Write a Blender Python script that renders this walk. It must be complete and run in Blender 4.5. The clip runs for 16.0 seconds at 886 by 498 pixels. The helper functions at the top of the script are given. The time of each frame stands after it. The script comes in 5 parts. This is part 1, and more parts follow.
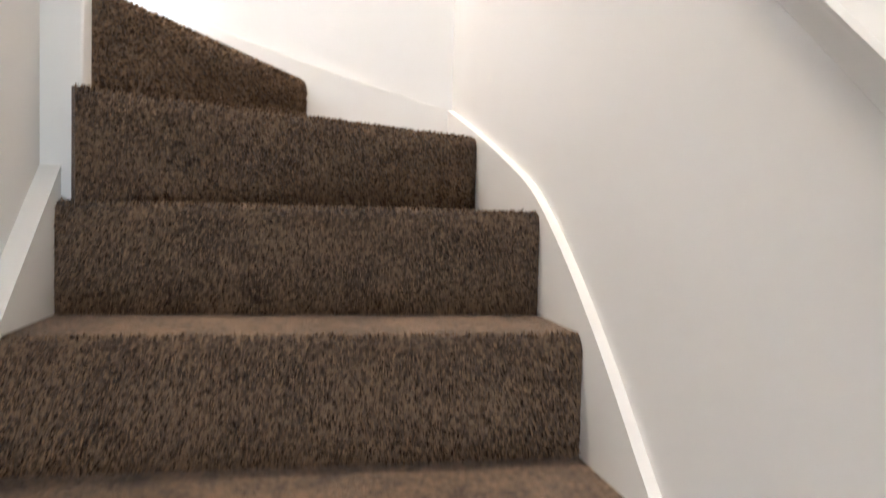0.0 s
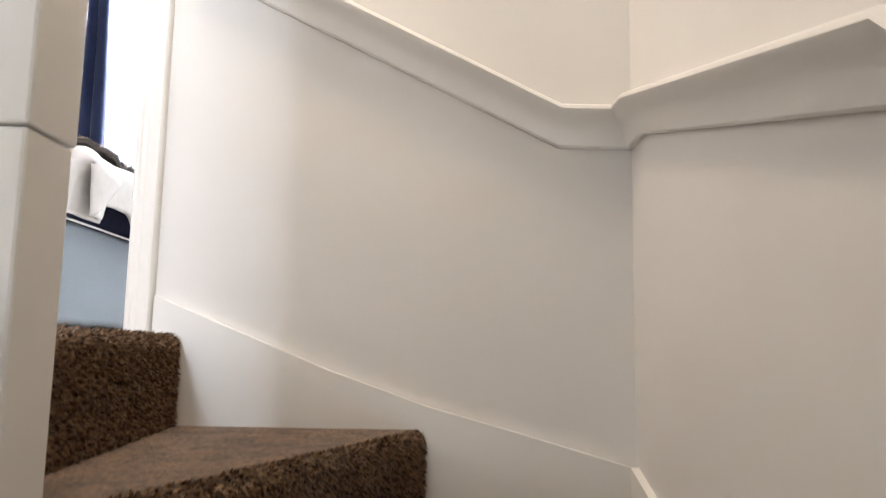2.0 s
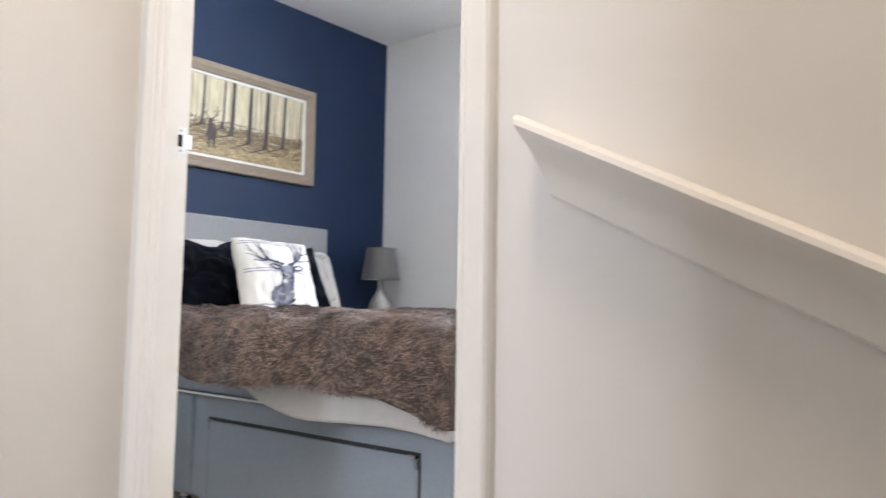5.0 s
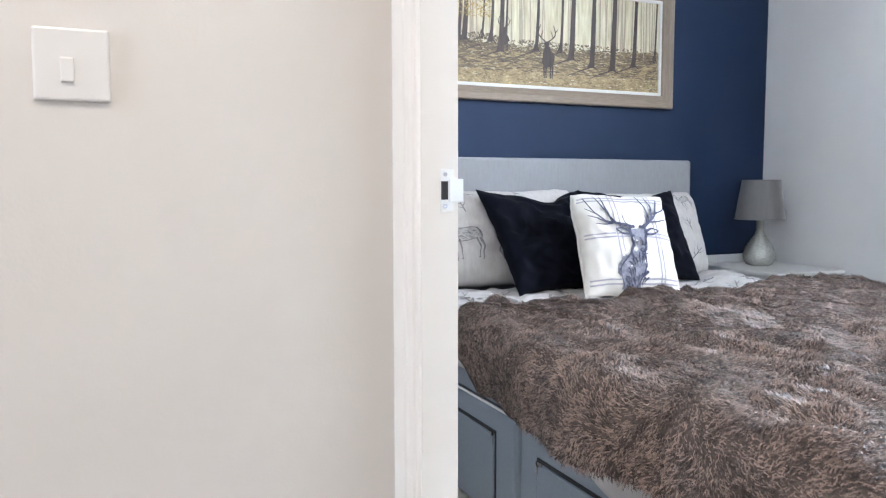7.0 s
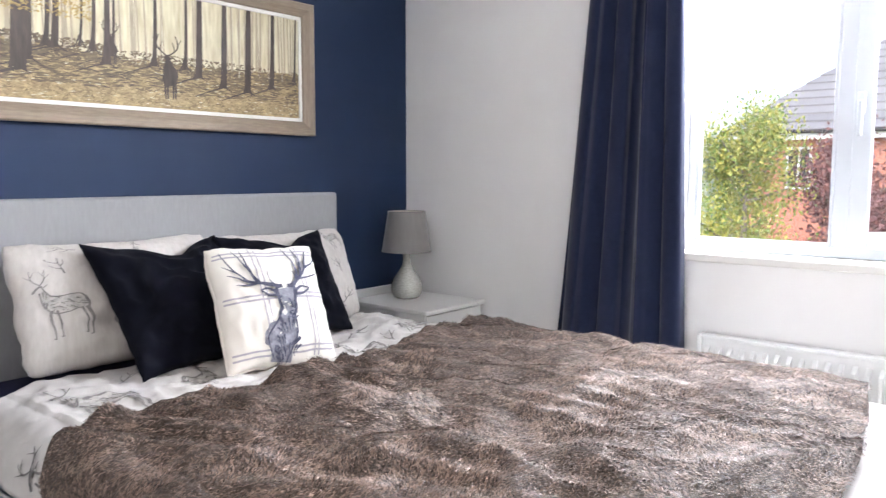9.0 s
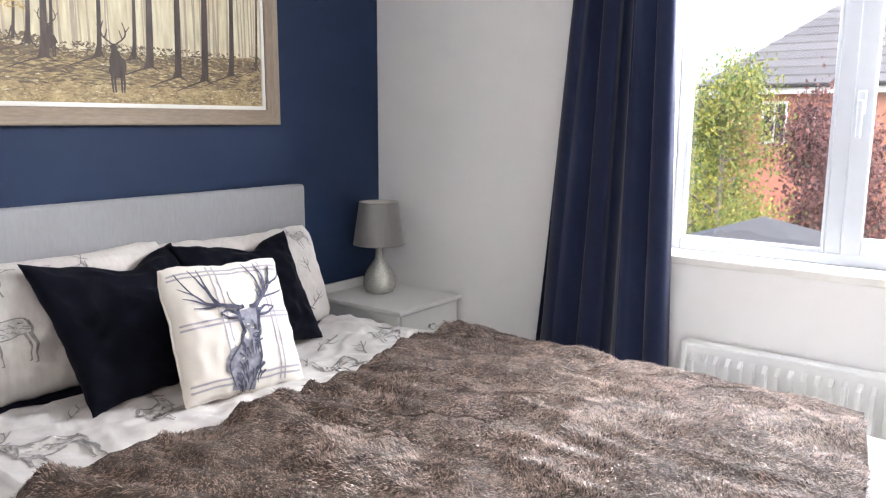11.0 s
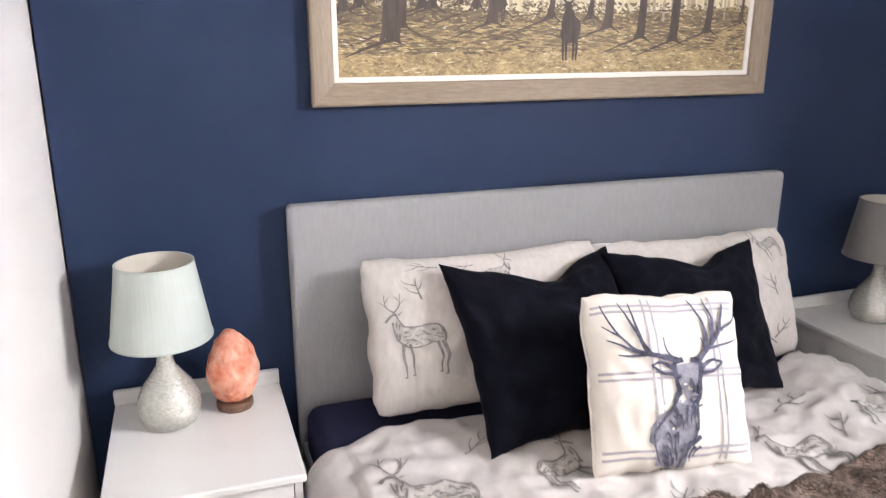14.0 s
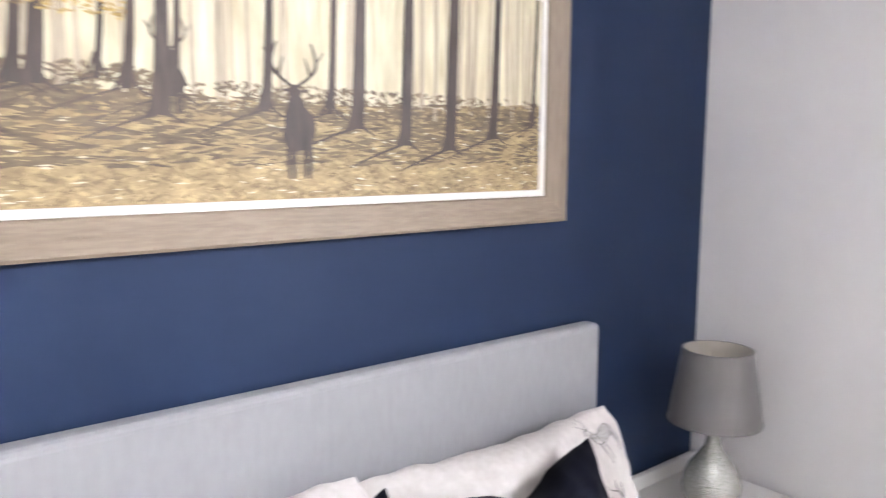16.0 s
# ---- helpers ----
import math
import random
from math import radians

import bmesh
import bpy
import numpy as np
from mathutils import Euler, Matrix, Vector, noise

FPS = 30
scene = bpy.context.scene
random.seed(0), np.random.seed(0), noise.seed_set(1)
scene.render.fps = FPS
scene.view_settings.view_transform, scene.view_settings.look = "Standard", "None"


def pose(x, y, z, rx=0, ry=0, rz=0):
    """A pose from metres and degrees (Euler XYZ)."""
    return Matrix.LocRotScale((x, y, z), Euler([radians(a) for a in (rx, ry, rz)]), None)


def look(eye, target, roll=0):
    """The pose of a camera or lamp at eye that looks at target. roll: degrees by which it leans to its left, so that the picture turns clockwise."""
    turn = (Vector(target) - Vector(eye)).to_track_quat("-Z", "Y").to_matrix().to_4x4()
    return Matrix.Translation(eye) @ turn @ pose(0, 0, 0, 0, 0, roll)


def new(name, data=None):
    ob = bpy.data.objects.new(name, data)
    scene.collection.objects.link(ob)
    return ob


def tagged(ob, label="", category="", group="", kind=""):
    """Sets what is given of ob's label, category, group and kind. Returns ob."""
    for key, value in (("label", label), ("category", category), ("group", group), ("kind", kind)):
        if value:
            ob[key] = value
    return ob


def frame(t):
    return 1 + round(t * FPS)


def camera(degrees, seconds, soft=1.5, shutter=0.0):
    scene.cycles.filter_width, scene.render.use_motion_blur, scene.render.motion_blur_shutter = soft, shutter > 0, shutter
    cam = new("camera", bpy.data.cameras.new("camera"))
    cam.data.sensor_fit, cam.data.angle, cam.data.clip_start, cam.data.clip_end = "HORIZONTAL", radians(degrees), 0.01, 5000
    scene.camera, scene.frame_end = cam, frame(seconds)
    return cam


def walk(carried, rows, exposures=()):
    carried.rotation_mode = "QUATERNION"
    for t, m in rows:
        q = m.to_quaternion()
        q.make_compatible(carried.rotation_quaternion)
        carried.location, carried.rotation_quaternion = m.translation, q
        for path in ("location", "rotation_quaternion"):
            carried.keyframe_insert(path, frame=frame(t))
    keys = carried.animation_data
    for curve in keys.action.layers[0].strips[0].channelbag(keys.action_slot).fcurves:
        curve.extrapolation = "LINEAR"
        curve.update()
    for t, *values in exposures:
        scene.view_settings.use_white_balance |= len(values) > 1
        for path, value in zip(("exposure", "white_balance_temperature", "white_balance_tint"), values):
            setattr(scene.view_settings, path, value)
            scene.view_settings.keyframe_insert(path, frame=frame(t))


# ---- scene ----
cam = camera(60.9, 16.0, soft=1.2, shutter=0.3)
PATH = [
    (0, (3.493, -2.261, -0.569), (3.851, -0.295, -0.658), 1.4),
    (0.5, (3.525, -2.077, -0.421), (3.816, -0.102, -0.303), 1.2),
    (1, (3.515, -1.909, -0.303), (3.677, 0.072, -0.082), 1.2),
    (1.5, (3.494, -1.766, -0.164), (3.584, 0.22, 0.06), 1.0),
    (2, (3.51, -1.599, -0.021), (3.516, 0.384, 0.242), 1.0),
    (2.5, (3.49, -1.41, 0.132), (3.428, 0.573, 0.385), 0.9),
    (3, (3.521, -1.292, 0.229), (3.329, 0.684, 0.47), 0.7),
    (3.5, (3.544, -1.154, 0.336), (3.145, 0.788, 0.597), 1.1),
    (4, (3.511, -1.015, 0.434), (2.885, 0.867, 0.684), 0.8),
    (4.5, (3.52, -0.883, 0.55), (2.616, 0.885, 0.792), 1.0),
    (5, (3.473, -0.801, 0.65), (2.21, 0.741, 0.813), 0.9),
    (5.2, (3.437, -0.738, 0.671), (2.047, 0.695, 0.789), 0.8),
    (7.3, (2.948, -0.33, 1.024), (1.118, 0.457, 0.852), -0.1),
    (7.5, (2.922, -0.308, 1.028), (1.114, 0.526, 0.846), -0.2),
    (8, (2.811, -0.244, 1.034), (1.134, 0.827, 0.839), -0.2),
    (8.5, (2.665, -0.169, 1.144), (1.226, 1.206, 0.942), 0.1),
    (9, (2.646, -0.118, 1.208), (1.384, 1.421, 1.011), 0.1),
    (9.2, (2.64, -0.106, 1.213), (1.413, 1.462, 1.019), -0.1),
    (11.3, (2.5, 0.057, 1.437), (1.297, 1.606, 1.046), 0.0),
    (11.5, (2.486, 0.072, 1.459), (1.26, 1.59, 1.023), 0.0),
    (12, (2.437, 0.111, 1.501), (1.105, 1.504, 0.966), 0.0),
    (12.5, (2.413, 0.147, 1.536), (0.937, 1.361, 0.945), 0.3),
    (13, (2.333, 0.199, 1.552), (0.705, 1.182, 0.933), 0.3),
    (13.5, (2.188, 0.283, 1.564), (0.444, 1.058, 0.964), 0.0),
    (14, (2.044, 0.382, 1.561), (0.223, 1.004, 1.015), -0.1),
    (14.5, (1.892, 0.512, 1.542), (0.027, 1.069, 1.084), -0.1),
    (15, (1.713, 0.582, 1.531), (-0.164, 1.182, 1.188), -0.1),
    (15.5, (1.423, 0.674, 1.552), (-0.379, 1.499, 1.282), 0.1),
    (16, (1.215, 0.795, 1.534), (-0.307, 2.068, 1.284), 0.3),
]
EXPOSURES = [(0.0, 4.3, 5600, 11), (1.0, 3.5, 6050, 12), (2.0, 2.95, 6050, 12), (3.0, 2.6, 6000, 12), (4.0, 2.45, 6000, 12), (5.0, 2.25, 6100, 13), (7.5, 2.3, 5650, 11), (9.0, 2.35, 6300, 16), (11.5, 2.2, 6450, 16), (13.0, 2.5, 6650, 18), (14.0, 2.35, 6750, 20), (15.0, 2.4, 6750, 20), (16.0, 2.7, 6350, 20)]
walk(cam, [(t, look(e, g, r)) for t, e, g, r in PATH], EXPOSURES)

# ---- world and large lights ----
world = bpy.data.worlds.new("overcast_sky")
scene.world = world
world.use_nodes = True
wn = world.node_tree.nodes
sky = wn.new("ShaderNodeTexSky")
sky.sky_type = "NISHITA"
sky.sun_disc = False
sky.sun_elevation = radians(42)
sky.sun_rotation = radians(150)
sky.dust_density = 4.0
world.node_tree.links.new(sky.outputs[0], wn["Background"].inputs[0])
wn["Background"].inputs[1].default_value = 0.125


def lamp(name, kind, m, energy, color):
    data = bpy.data.lights.new(name, kind)
    data.energy, data.color = energy, color
    new(name, data).matrix_world = m
    return data


sun = lamp("sun", "SUN", look((0, 0, 10), (-2.0, -5.5, 3.0)), 0.5, (1.0, 0.96, 0.9))
sun.angle = radians(25)
day = lamp("window_daylight", "AREA", look((2.06, 3.14, 2.13), (1.55, 0.0, 1.45)), 34, (0.93, 0.97, 1.0))
day.shape, day.size, day.size_y = "RECTANGLE", 1.2, 0.24
warm = lamp("landing_light", "AREA", pose(3.05, -0.50, 2.40), 4.2, (1.0, 0.80, 0.58))
warm.shape, warm.size = "DISK", 0.30
cool = lamp("landing_window_daylight", "AREA", look((2.72, -3.62, 1.5), (2.72, 0.0, 1.1)), 8.7, (0.88, 0.94, 1.0))
# added cool fill from the stair foot for the lower flight and newel
hall = lamp("hall_fill_light", "AREA", look((3.5, -4.52, -1.2), (3.5, 0.0, -0.6)), 1.4, (0.90, 0.95, 1.0))
hall.shape, hall.size, hall.size_y = "RECTANGLE", 0.6, 1.2
cool.shape, cool.size, cool.size_y = "RECTANGLE", 0.45, 1.1


# ---- materials ----
def surf(name, c1, c2=None, scale=8.0, rough=0.7, bump=0.1, bscale=60.0, metal=0.0, stretch=(1, 1, 1), coarse=1.5, dist=0.004, sheen=0.0, island=0.0, contrast=1.0, spec=0.5, space="Object"):
    m = bpy.data.materials.new(name)
    m.use_nodes = True
    n, l = m.node_tree.nodes, m.node_tree.links
    b = n["Principled BSDF"]
    c2 = c2 or tuple(x * 0.86 for x in c1)
    tc, mp = n.new("ShaderNodeTexCoord"), n.new("ShaderNodeMapping")
    mp.inputs["Scale"].default_value = stretch
    l.new(tc.outputs[space], mp.inputs[0])
    fine, big = n.new("ShaderNodeTexNoise"), n.new("ShaderNodeTexNoise")
    fine.inputs["Scale"].default_value, big.inputs["Scale"].default_value = scale, coarse
    fine.inputs["Detail"].default_value = big.inputs["Detail"].default_value = 4
    l.new(mp.outputs[0], fine.inputs[0]), l.new(mp.outputs[0], big.inputs[0])
    add = n.new("ShaderNodeMath")
    add.operation = "MULTIPLY_ADD"
    add.inputs[1].default_value = 0.35
    l.new(big.outputs[0], add.inputs[0])
    half = n.new("ShaderNodeMath")
    half.operation = "MULTIPLY"
    half.inputs[1].default_value = 0.65
    l.new(fine.outputs[0], half.inputs[0]), l.new(half.outputs[0], add.inputs[2])
    fac = add.outputs[0]
    if island:
        geo, mx = n.new("ShaderNodeNewGeometry"), n.new("ShaderNodeMix")
        mx.inputs[0].default_value = island
        l.new(fac, mx.inputs[2]), l.new(geo.outputs["Random Per Island"], mx.inputs[3])
        fac = mx.outputs[0]
    rng = n.new("ShaderNodeMapRange")
    rng.inputs["From Min"].default_value = 0.5 - 0.22 / contrast
    rng.inputs["From Max"].default_value = 0.5 + 0.22 / contrast
    l.new(fac, rng.inputs[0])
    mix = n.new("ShaderNodeMix")
    mix.data_type = "RGBA"
    mix.inputs[6].default_value, mix.inputs[7].default_value = (*c1, 1), (*c2, 1)
    l.new(rng.outputs[0], mix.inputs[0]), l.new(mix.outputs[2], b.inputs["Base Color"])
    b.inputs["Roughness"].default_value, b.inputs["Metallic"].default_value = rough, metal
    b.inputs["Sheen Weight"].default_value = sheen
    b.inputs["Specular IOR Level"].default_value = spec
    if bump:
        bt, bp = n.new("ShaderNodeTexNoise"), n.new("ShaderNodeBump")
        bt.inputs["Scale"].default_value = bscale
        bt.inputs["Detail"].default_value = 3
        l.new(mp.outputs[0], bt.inputs[0]), l.new(bt.outputs[0], bp.inputs["Height"])
        bp.inputs["Strength"].default_value, bp.inputs["Distance"].default_value = bump, dist
        l.new(bp.outputs[0], b.inputs["Normal"])
    return m


M_WALL = surf("magnolia_emulsion", (0.73, 0.71, 0.68), (0.70, 0.68, 0.65), 3, 0.85, 0.10, 180, dist=0.002)
M_ROOM = surf("white_emulsion", (0.87, 0.855, 0.84), (0.845, 0.83, 0.815), 3, 0.85, 0.10, 180, dist=0.002)
M_CEIL = surf("ceiling_paint", (0.89, 0.885, 0.88), (0.87, 0.865, 0.86), 3, 0.9, 0.08, 150, dist=0.002)
M_BLUE = surf("navy_emulsion", (0.0118, 0.0285, 0.075), (0.0105, 0.0252, 0.067), 3, 0.62, 0.12, 170, dist=0.002, spec=0.3)
M_GLOSS = surf("white_gloss_paint", (0.80, 0.78, 0.74), (0.77, 0.75, 0.71), 4, 0.32, 0.06, 30, dist=0.002)
M_CARPET = surf("brown_fleck_carpet", (0.050, 0.0275, 0.0145), (0.245, 0.155, 0.088), 120, 0.95, 1.0, 200, coarse=14, dist=0.010, sheen=0.15, contrast=2.0)
M_TUFT = surf("carpet_tufts", (0.032, 0.0165, 0.008), (0.33, 0.208, 0.118), 150, 0.95, 0.0, island=0.85, sheen=0.1, contrast=0.75, spec=0.1)
M_CREAM = surf("cream_carpet", (0.74, 0.69, 0.61), (0.66, 0.61, 0.53), 120, 0.95, 0.6, 220, dist=0.004)
M_UPVC = surf("white_upvc", (0.60, 0.63, 0.67), (0.58, 0.61, 0.65), 3, 0.28, 0.0)
M_RAD = surf("radiator_enamel", (0.80, 0.80, 0.79), (0.78, 0.78, 0.77), 4, 0.3, 0.0)
M_CURT = surf("navy_curtain_cloth", (0.013, 0.019, 0.052), (0.010, 0.015, 0.042), 60, 0.8, 0.4, 400, dist=0.001, sheen=0.25, spec=0.1)
M_NAVYV = surf("navy_velvet", (0.0014, 0.0019, 0.0048), (0.0030, 0.0038, 0.0095), 30, 0.85, 0.3, 300, dist=0.001, sheen=0.02, spec=0.1)
M_SHEET = surf("navy_sheet", (0.012, 0.013, 0.035), (0.016, 0.018, 0.044), 40, 0.85, 0.2, 300, dist=0.001, spec=0.1)
M_HEAD = surf("grey_headboard_cloth", (0.34, 0.34, 0.345), (0.295, 0.295, 0.30), 90, 0.85, 0.6, 320, stretch=(1, 1, 0.25), dist=0.0015, sheen=0.1)
M_DIVAN = surf("grey_divan_cloth", (0.24, 0.27, 0.31), (0.21, 0.24, 0.28), 90, 0.6, 0.3, 500, dist=0.001)
M_DUVET = surf("toile_duvet_cotton", (0.52, 0.495, 0.475), (0.43, 0.41, 0.39), 24, 0.9, 0.3, 400, dist=0.001, coarse=5, sheen=0.1)
M_LINEN = surf("linen_pillowcase", (0.62, 0.585, 0.55), (0.51, 0.475, 0.44), 70, 0.9, 0.5, 420, stretch=(1, 1, 0.22), dist=0.001, contrast=1.3)
M_CUSH = surf("cream_cushion_cotton", (0.70, 0.665, 0.60), (0.67, 0.635, 0.57), 40, 0.9, 0.3, 420, dist=0.001)
M_PRINT = surf("grey_print_ink", (0.11, 0.105, 0.105), (0.29, 0.27, 0.26), 70, 0.9, 0.0, contrast=1.6)
M_PRINTL = surf("pale_grey_print_wash", (0.34, 0.325, 0.31), (0.52, 0.49, 0.455), 70, 0.9, 0.0, contrast=1.6)
M_INK = surf("slate_blue_print_ink", (0.034, 0.037, 0.068), (0.12, 0.125, 0.175), 110, 0.9, 0.0, contrast=1.5)
M_INKL = surf("pale_slate_wash", (0.13, 0.131, 0.165), (0.31, 0.31, 0.35), 60, 0.9, 0.0, contrast=1.3)
M_STRIPE = surf("check_stripe_ink", (0.30, 0.28, 0.31), (0.42, 0.40, 0.43), 200, 0.9, 0.0)
M_FURB = surf("fur_backing", (0.06, 0.043, 0.034), (0.11, 0.085, 0.070), 22, 0.95, 0.8, 120, dist=0.01)
M_FUR = surf("brown_faux_fur", (0.026, 0.0155, 0.0105), (0.31, 0.215, 0.172), 24, 0.50, 0.0, island=0.32, coarse=6, contrast=1.7, sheen=0.1, spec=0.45)
M_WHITEW = surf("white_lacquer", (0.76, 0.755, 0.73), (0.74, 0.735, 0.71), 4, 0.35, 0.0)
M_SHADEG = surf("grey_satin_shade", (0.21, 0.20, 0.195), (0.18, 0.17, 0.165), 60, 0.38, 0.15, 300, stretch=(1, 1, 0.1), dist=0.001, sheen=0.2)
M_SHADEW = surf("duck_egg_satin_shade", (0.52, 0.575, 0.535), (0.49, 0.545, 0.505), 60, 0.45, 0.15, 300, stretch=(1, 1, 0.1), dist=0.001)
M_LINING = surf("cream_shade_lining", (0.66, 0.62, 0.54), (0.62, 0.58, 0.5), 20, 0.8, 0.0)
M_MOSAIC = surf("crackle_mosaic_glass", (0.74, 0.74, 0.69), (0.48, 0.48, 0.43), 90, 0.16, 0.9, 130, metal=0.55, stretch=(1, 1, 2.2), dist=0.004, contrast=1.3)
M_CHROME = surf("brushed_steel", (0.62, 0.62, 0.63), (0.52, 0.52, 0.53), 40, 0.25, 0.1, 200, metal=1.0, dist=0.001)
M_STEEL = surf("polished_steel", (0.86, 0.87, 0.86), (0.80, 0.81, 0.80), 40, 0.4, 0.1, 200, metal=0.85, dist=0.001)
M_PLASTIC = surf("white_plastic", (0.79, 0.79, 0.78), (0.77, 0.77, 0.76), 4, 0.3, 0.0)
M_DARK = surf("dark_gap", (0.015, 0.015, 0.018), (0.02, 0.02, 0.024), 20, 0.7, 0.0)
M_SALT = surf("pink_salt_crystal", (0.60, 0.15, 0.075), (0.86, 0.50, 0.37), 20, 0.32, 0.9, 45, coarse=9, dist=0.010, contrast=2.0)
M_WOODB = surf("dark_wood_base", (0.16, 0.085, 0.05), (0.10, 0.05, 0.03), 30, 0.5, 0.1, 80, stretch=(1, 6, 1))
M_FRAME = surf("limed_oak_frame", (0.33, 0.258, 0.188), (0.22, 0.168, 0.118), 26, 0.5, 0.2, 60, stretch=(6, 0.8, 6), dist=0.002)
M_FRAMEV = surf("limed_oak_frame_upright", (0.33, 0.258, 0.188), (0.22, 0.168, 0.118), 26, 0.5, 0.2, 60, stretch=(6, 6, 0.8), dist=0.002)
M_SLIP = surf("white_frame_slip", (0.80, 0.78, 0.73), (0.77, 0.75, 0.7), 20, 0.6, 0.1, 60, dist=0.001)
M_TRUNKP = surf("umber_paint", (0.040, 0.029, 0.026), (0.105, 0.078, 0.062), 40, 0.6, 0.3, 90, stretch=(1, 2, 0.4), dist=0.002)
M_TRUNKL = surf("pale_umber_paint", (0.34, 0.27, 0.19), (0.55, 0.47, 0.33), 40, 0.6, 0.3, 90, stretch=(1, 2, 0.4), dist=0.002)
M_SHADEP = surf("shadow_umber_paint", (0.075, 0.055, 0.04), (0.22, 0.16, 0.09), 60, 0.6, 0.3, 120, stretch=(1, 0.6, 2), dist=0.002, contrast=1.4)
M_GRASSP = surf("ochre_grass_paint", (0.54, 0.405, 0.205), (0.19, 0.135, 0.07), 38, 0.6, 0.4, 90, stretch=(1, 0.55, 1.6), coarse=7, dist=0.003, island=0.35, contrast=1.1)
M_LEAFP = surf("gold_leaf_paint", (0.55, 0.40, 0.13), (0.30, 0.20, 0.08), 90, 0.6, 0.2, 90, island=0.6)
M_BARK = surf("tree_bark", (0.14, 0.12, 0.10), (0.26, 0.24, 0.21), 14, 0.9, 0.6, 30, stretch=(1, 1, 0.3), dist=0.01)
M_LEAFG = surf("birch_leaves", (0.13, 0.21, 0.045), (0.36, 0.34, 0.07), 1.2, 0.6, 0.0, island=0.6, coarse=0.5)
M_LEAFR = surf("copper_leaves", (0.075, 0.024, 0.030), (0.20, 0.085, 0.078), 1.2, 0.55, 0.0, island=0.7, coarse=0.5)
M_BRICK = surf("red_brickwork", (0.45, 0.20, 0.14), (0.37, 0.15, 0.11), 6, 0.9, 0.4, 25, stretch=(1, 1, 3), dist=0.01)
M_TILE = surf("grey_roof_tile", (0.115, 0.12, 0.13), (0.16, 0.165, 0.175), 3, 0.8, 0.3, 20, island=0.5, dist=0.01)
M_LAWN = surf("lawn_ground", (0.07, 0.10, 0.03), (0.11, 0.12, 0.045), 2, 0.95, 0.5, 12, coarse=0.3, dist=0.03)
M_FENCE = surf("weathered_fence", (0.16, 0.12, 0.09), (0.22, 0.17, 0.13), 5, 0.9, 0.3, 20, stretch=(4, 4, 0.5), island=0.5, dist=0.01)
M_CANVAS = surf("grey_canopy_canvas", (0.10, 0.105, 0.11), (0.08, 0.085, 0.09), 6, 0.8, 0.3, 30, dist=0.01)


def painted_light():
    """Pale gold woodland light: warm cream with soft upright streaks."""
    m = surf("woodland_light_paint", (0.84, 0.79, 0.58), (0.50, 0.42, 0.25), 22, 0.6, 0.35, 60, stretch=(1, 3.2, 0.45), coarse=2.6, dist=0.003, contrast=1.15)
    return m


M_PAINT = painted_light()


def glass_mat():
    m = bpy.data.materials.new("window_glass")
    m.use_nodes = True
    b = m.node_tree.nodes["Principled BSDF"]
    b.inputs["Base Color"].default_value = (0.97, 0.99, 1, 1)
    b.inputs["Roughness"].default_value = 0.0
    b.inputs["IOR"].default_value = 1.45
    b.inputs["Transmission Weight"].default_value = 1.0
    return m


M_GLASS = glass_mat()
M_CRYSTAL = glass_mat()


# ---- mesh helpers ----
def mesh_of(name, verts, faces, material, smooth=False):
    me = bpy.data.meshes.new(name)
    me.from_pydata([tuple(v) for v in verts], [], faces)
    me.materials.append(material)
    if smooth:
        me.polygons.foreach_set("use_smooth", [True] * len(me.polygons))
    me.update()
    return me


def part(name, bm, material, parent=None, label="", smooth=False):
    """One mesh object out of a bmesh (or ready mesh), under its thing."""
    if isinstance(bm, bmesh.types.BMesh):
        bmesh.ops.recalc_face_normals(bm, faces=bm.faces)
        me = bpy.data.meshes.new(name)
        bm.to_mesh(me)
        bm.free()
        me.materials.append(material)
        if smooth:
            me.polygons.foreach_set("use_smooth", [True] * len(me.polygons))
    else:
        me = bm
    ob = new(name, me)
    if parent:
        ob.parent = parent
        ob.matrix_parent_inverse = Matrix.Translation(parent.location).inverted() if parent.type == "EMPTY" else Matrix()
    if label:
        ob["label"] = label
    return ob


def thing(name, at, label, category, group="", kind=""):
    ob = new(name)
    ob.location = at
    ob.empty_display_size = 0.1
    return tagged(ob, label, category, group, kind)


def box(x0, x1, y0, y1, z0, z1, bevel=0.0, seg=2, bm=None):
    bm = bm or bmesh.new()
    r = bmesh.ops.create_cube(bm, size=1, matrix=Matrix.LocRotScale(((x0 + x1) / 2, (y0 + y1) / 2, (z0 + z1) / 2), None, (abs(x1 - x0), abs(y1 - y0), abs(z1 - z0))))
    if bevel:
        edges = {e for v in r["verts"] for e in v.link_edges}
        bmesh.ops.bevel(bm, geom=list(edges), offset=bevel, segments=seg, profile=0.5, affect="EDGES")
    return bm


def prism(outline, z0, z1, bm=None):
    bm = bm or bmesh.new()
    low = [bm.verts.new((x, y, z0)) for x, y in outline]
    top = [bm.verts.new((x, y, z1)) for x, y in outline]
    bm.faces.new(low[::-1]), bm.faces.new(top)
    n = len(outline)
    for i in range(n):
        bm.faces.new((low[i], low[(i + 1) % n], top[(i + 1) % n], top[i]))
    return bm


def lathe(profile, at, seg=40, bm=None):
    """Turned solid: profile rows of radius, height."""
    bm = bm or bmesh.new()
    rings = []
    for r, z in profile:
        rings.append([bm.verts.new((at[0] + r * math.cos(6.28318 * i / seg), at[1] + r * math.sin(6.28318 * i / seg), at[2] + z)) for i in range(seg)])
    for a, b in zip(rings, rings[1:]):
        for i in range(seg):
            bm.faces.new((a[i], a[(i + 1) % seg], b[(i + 1) % seg], b[i]))
    return bm, rings


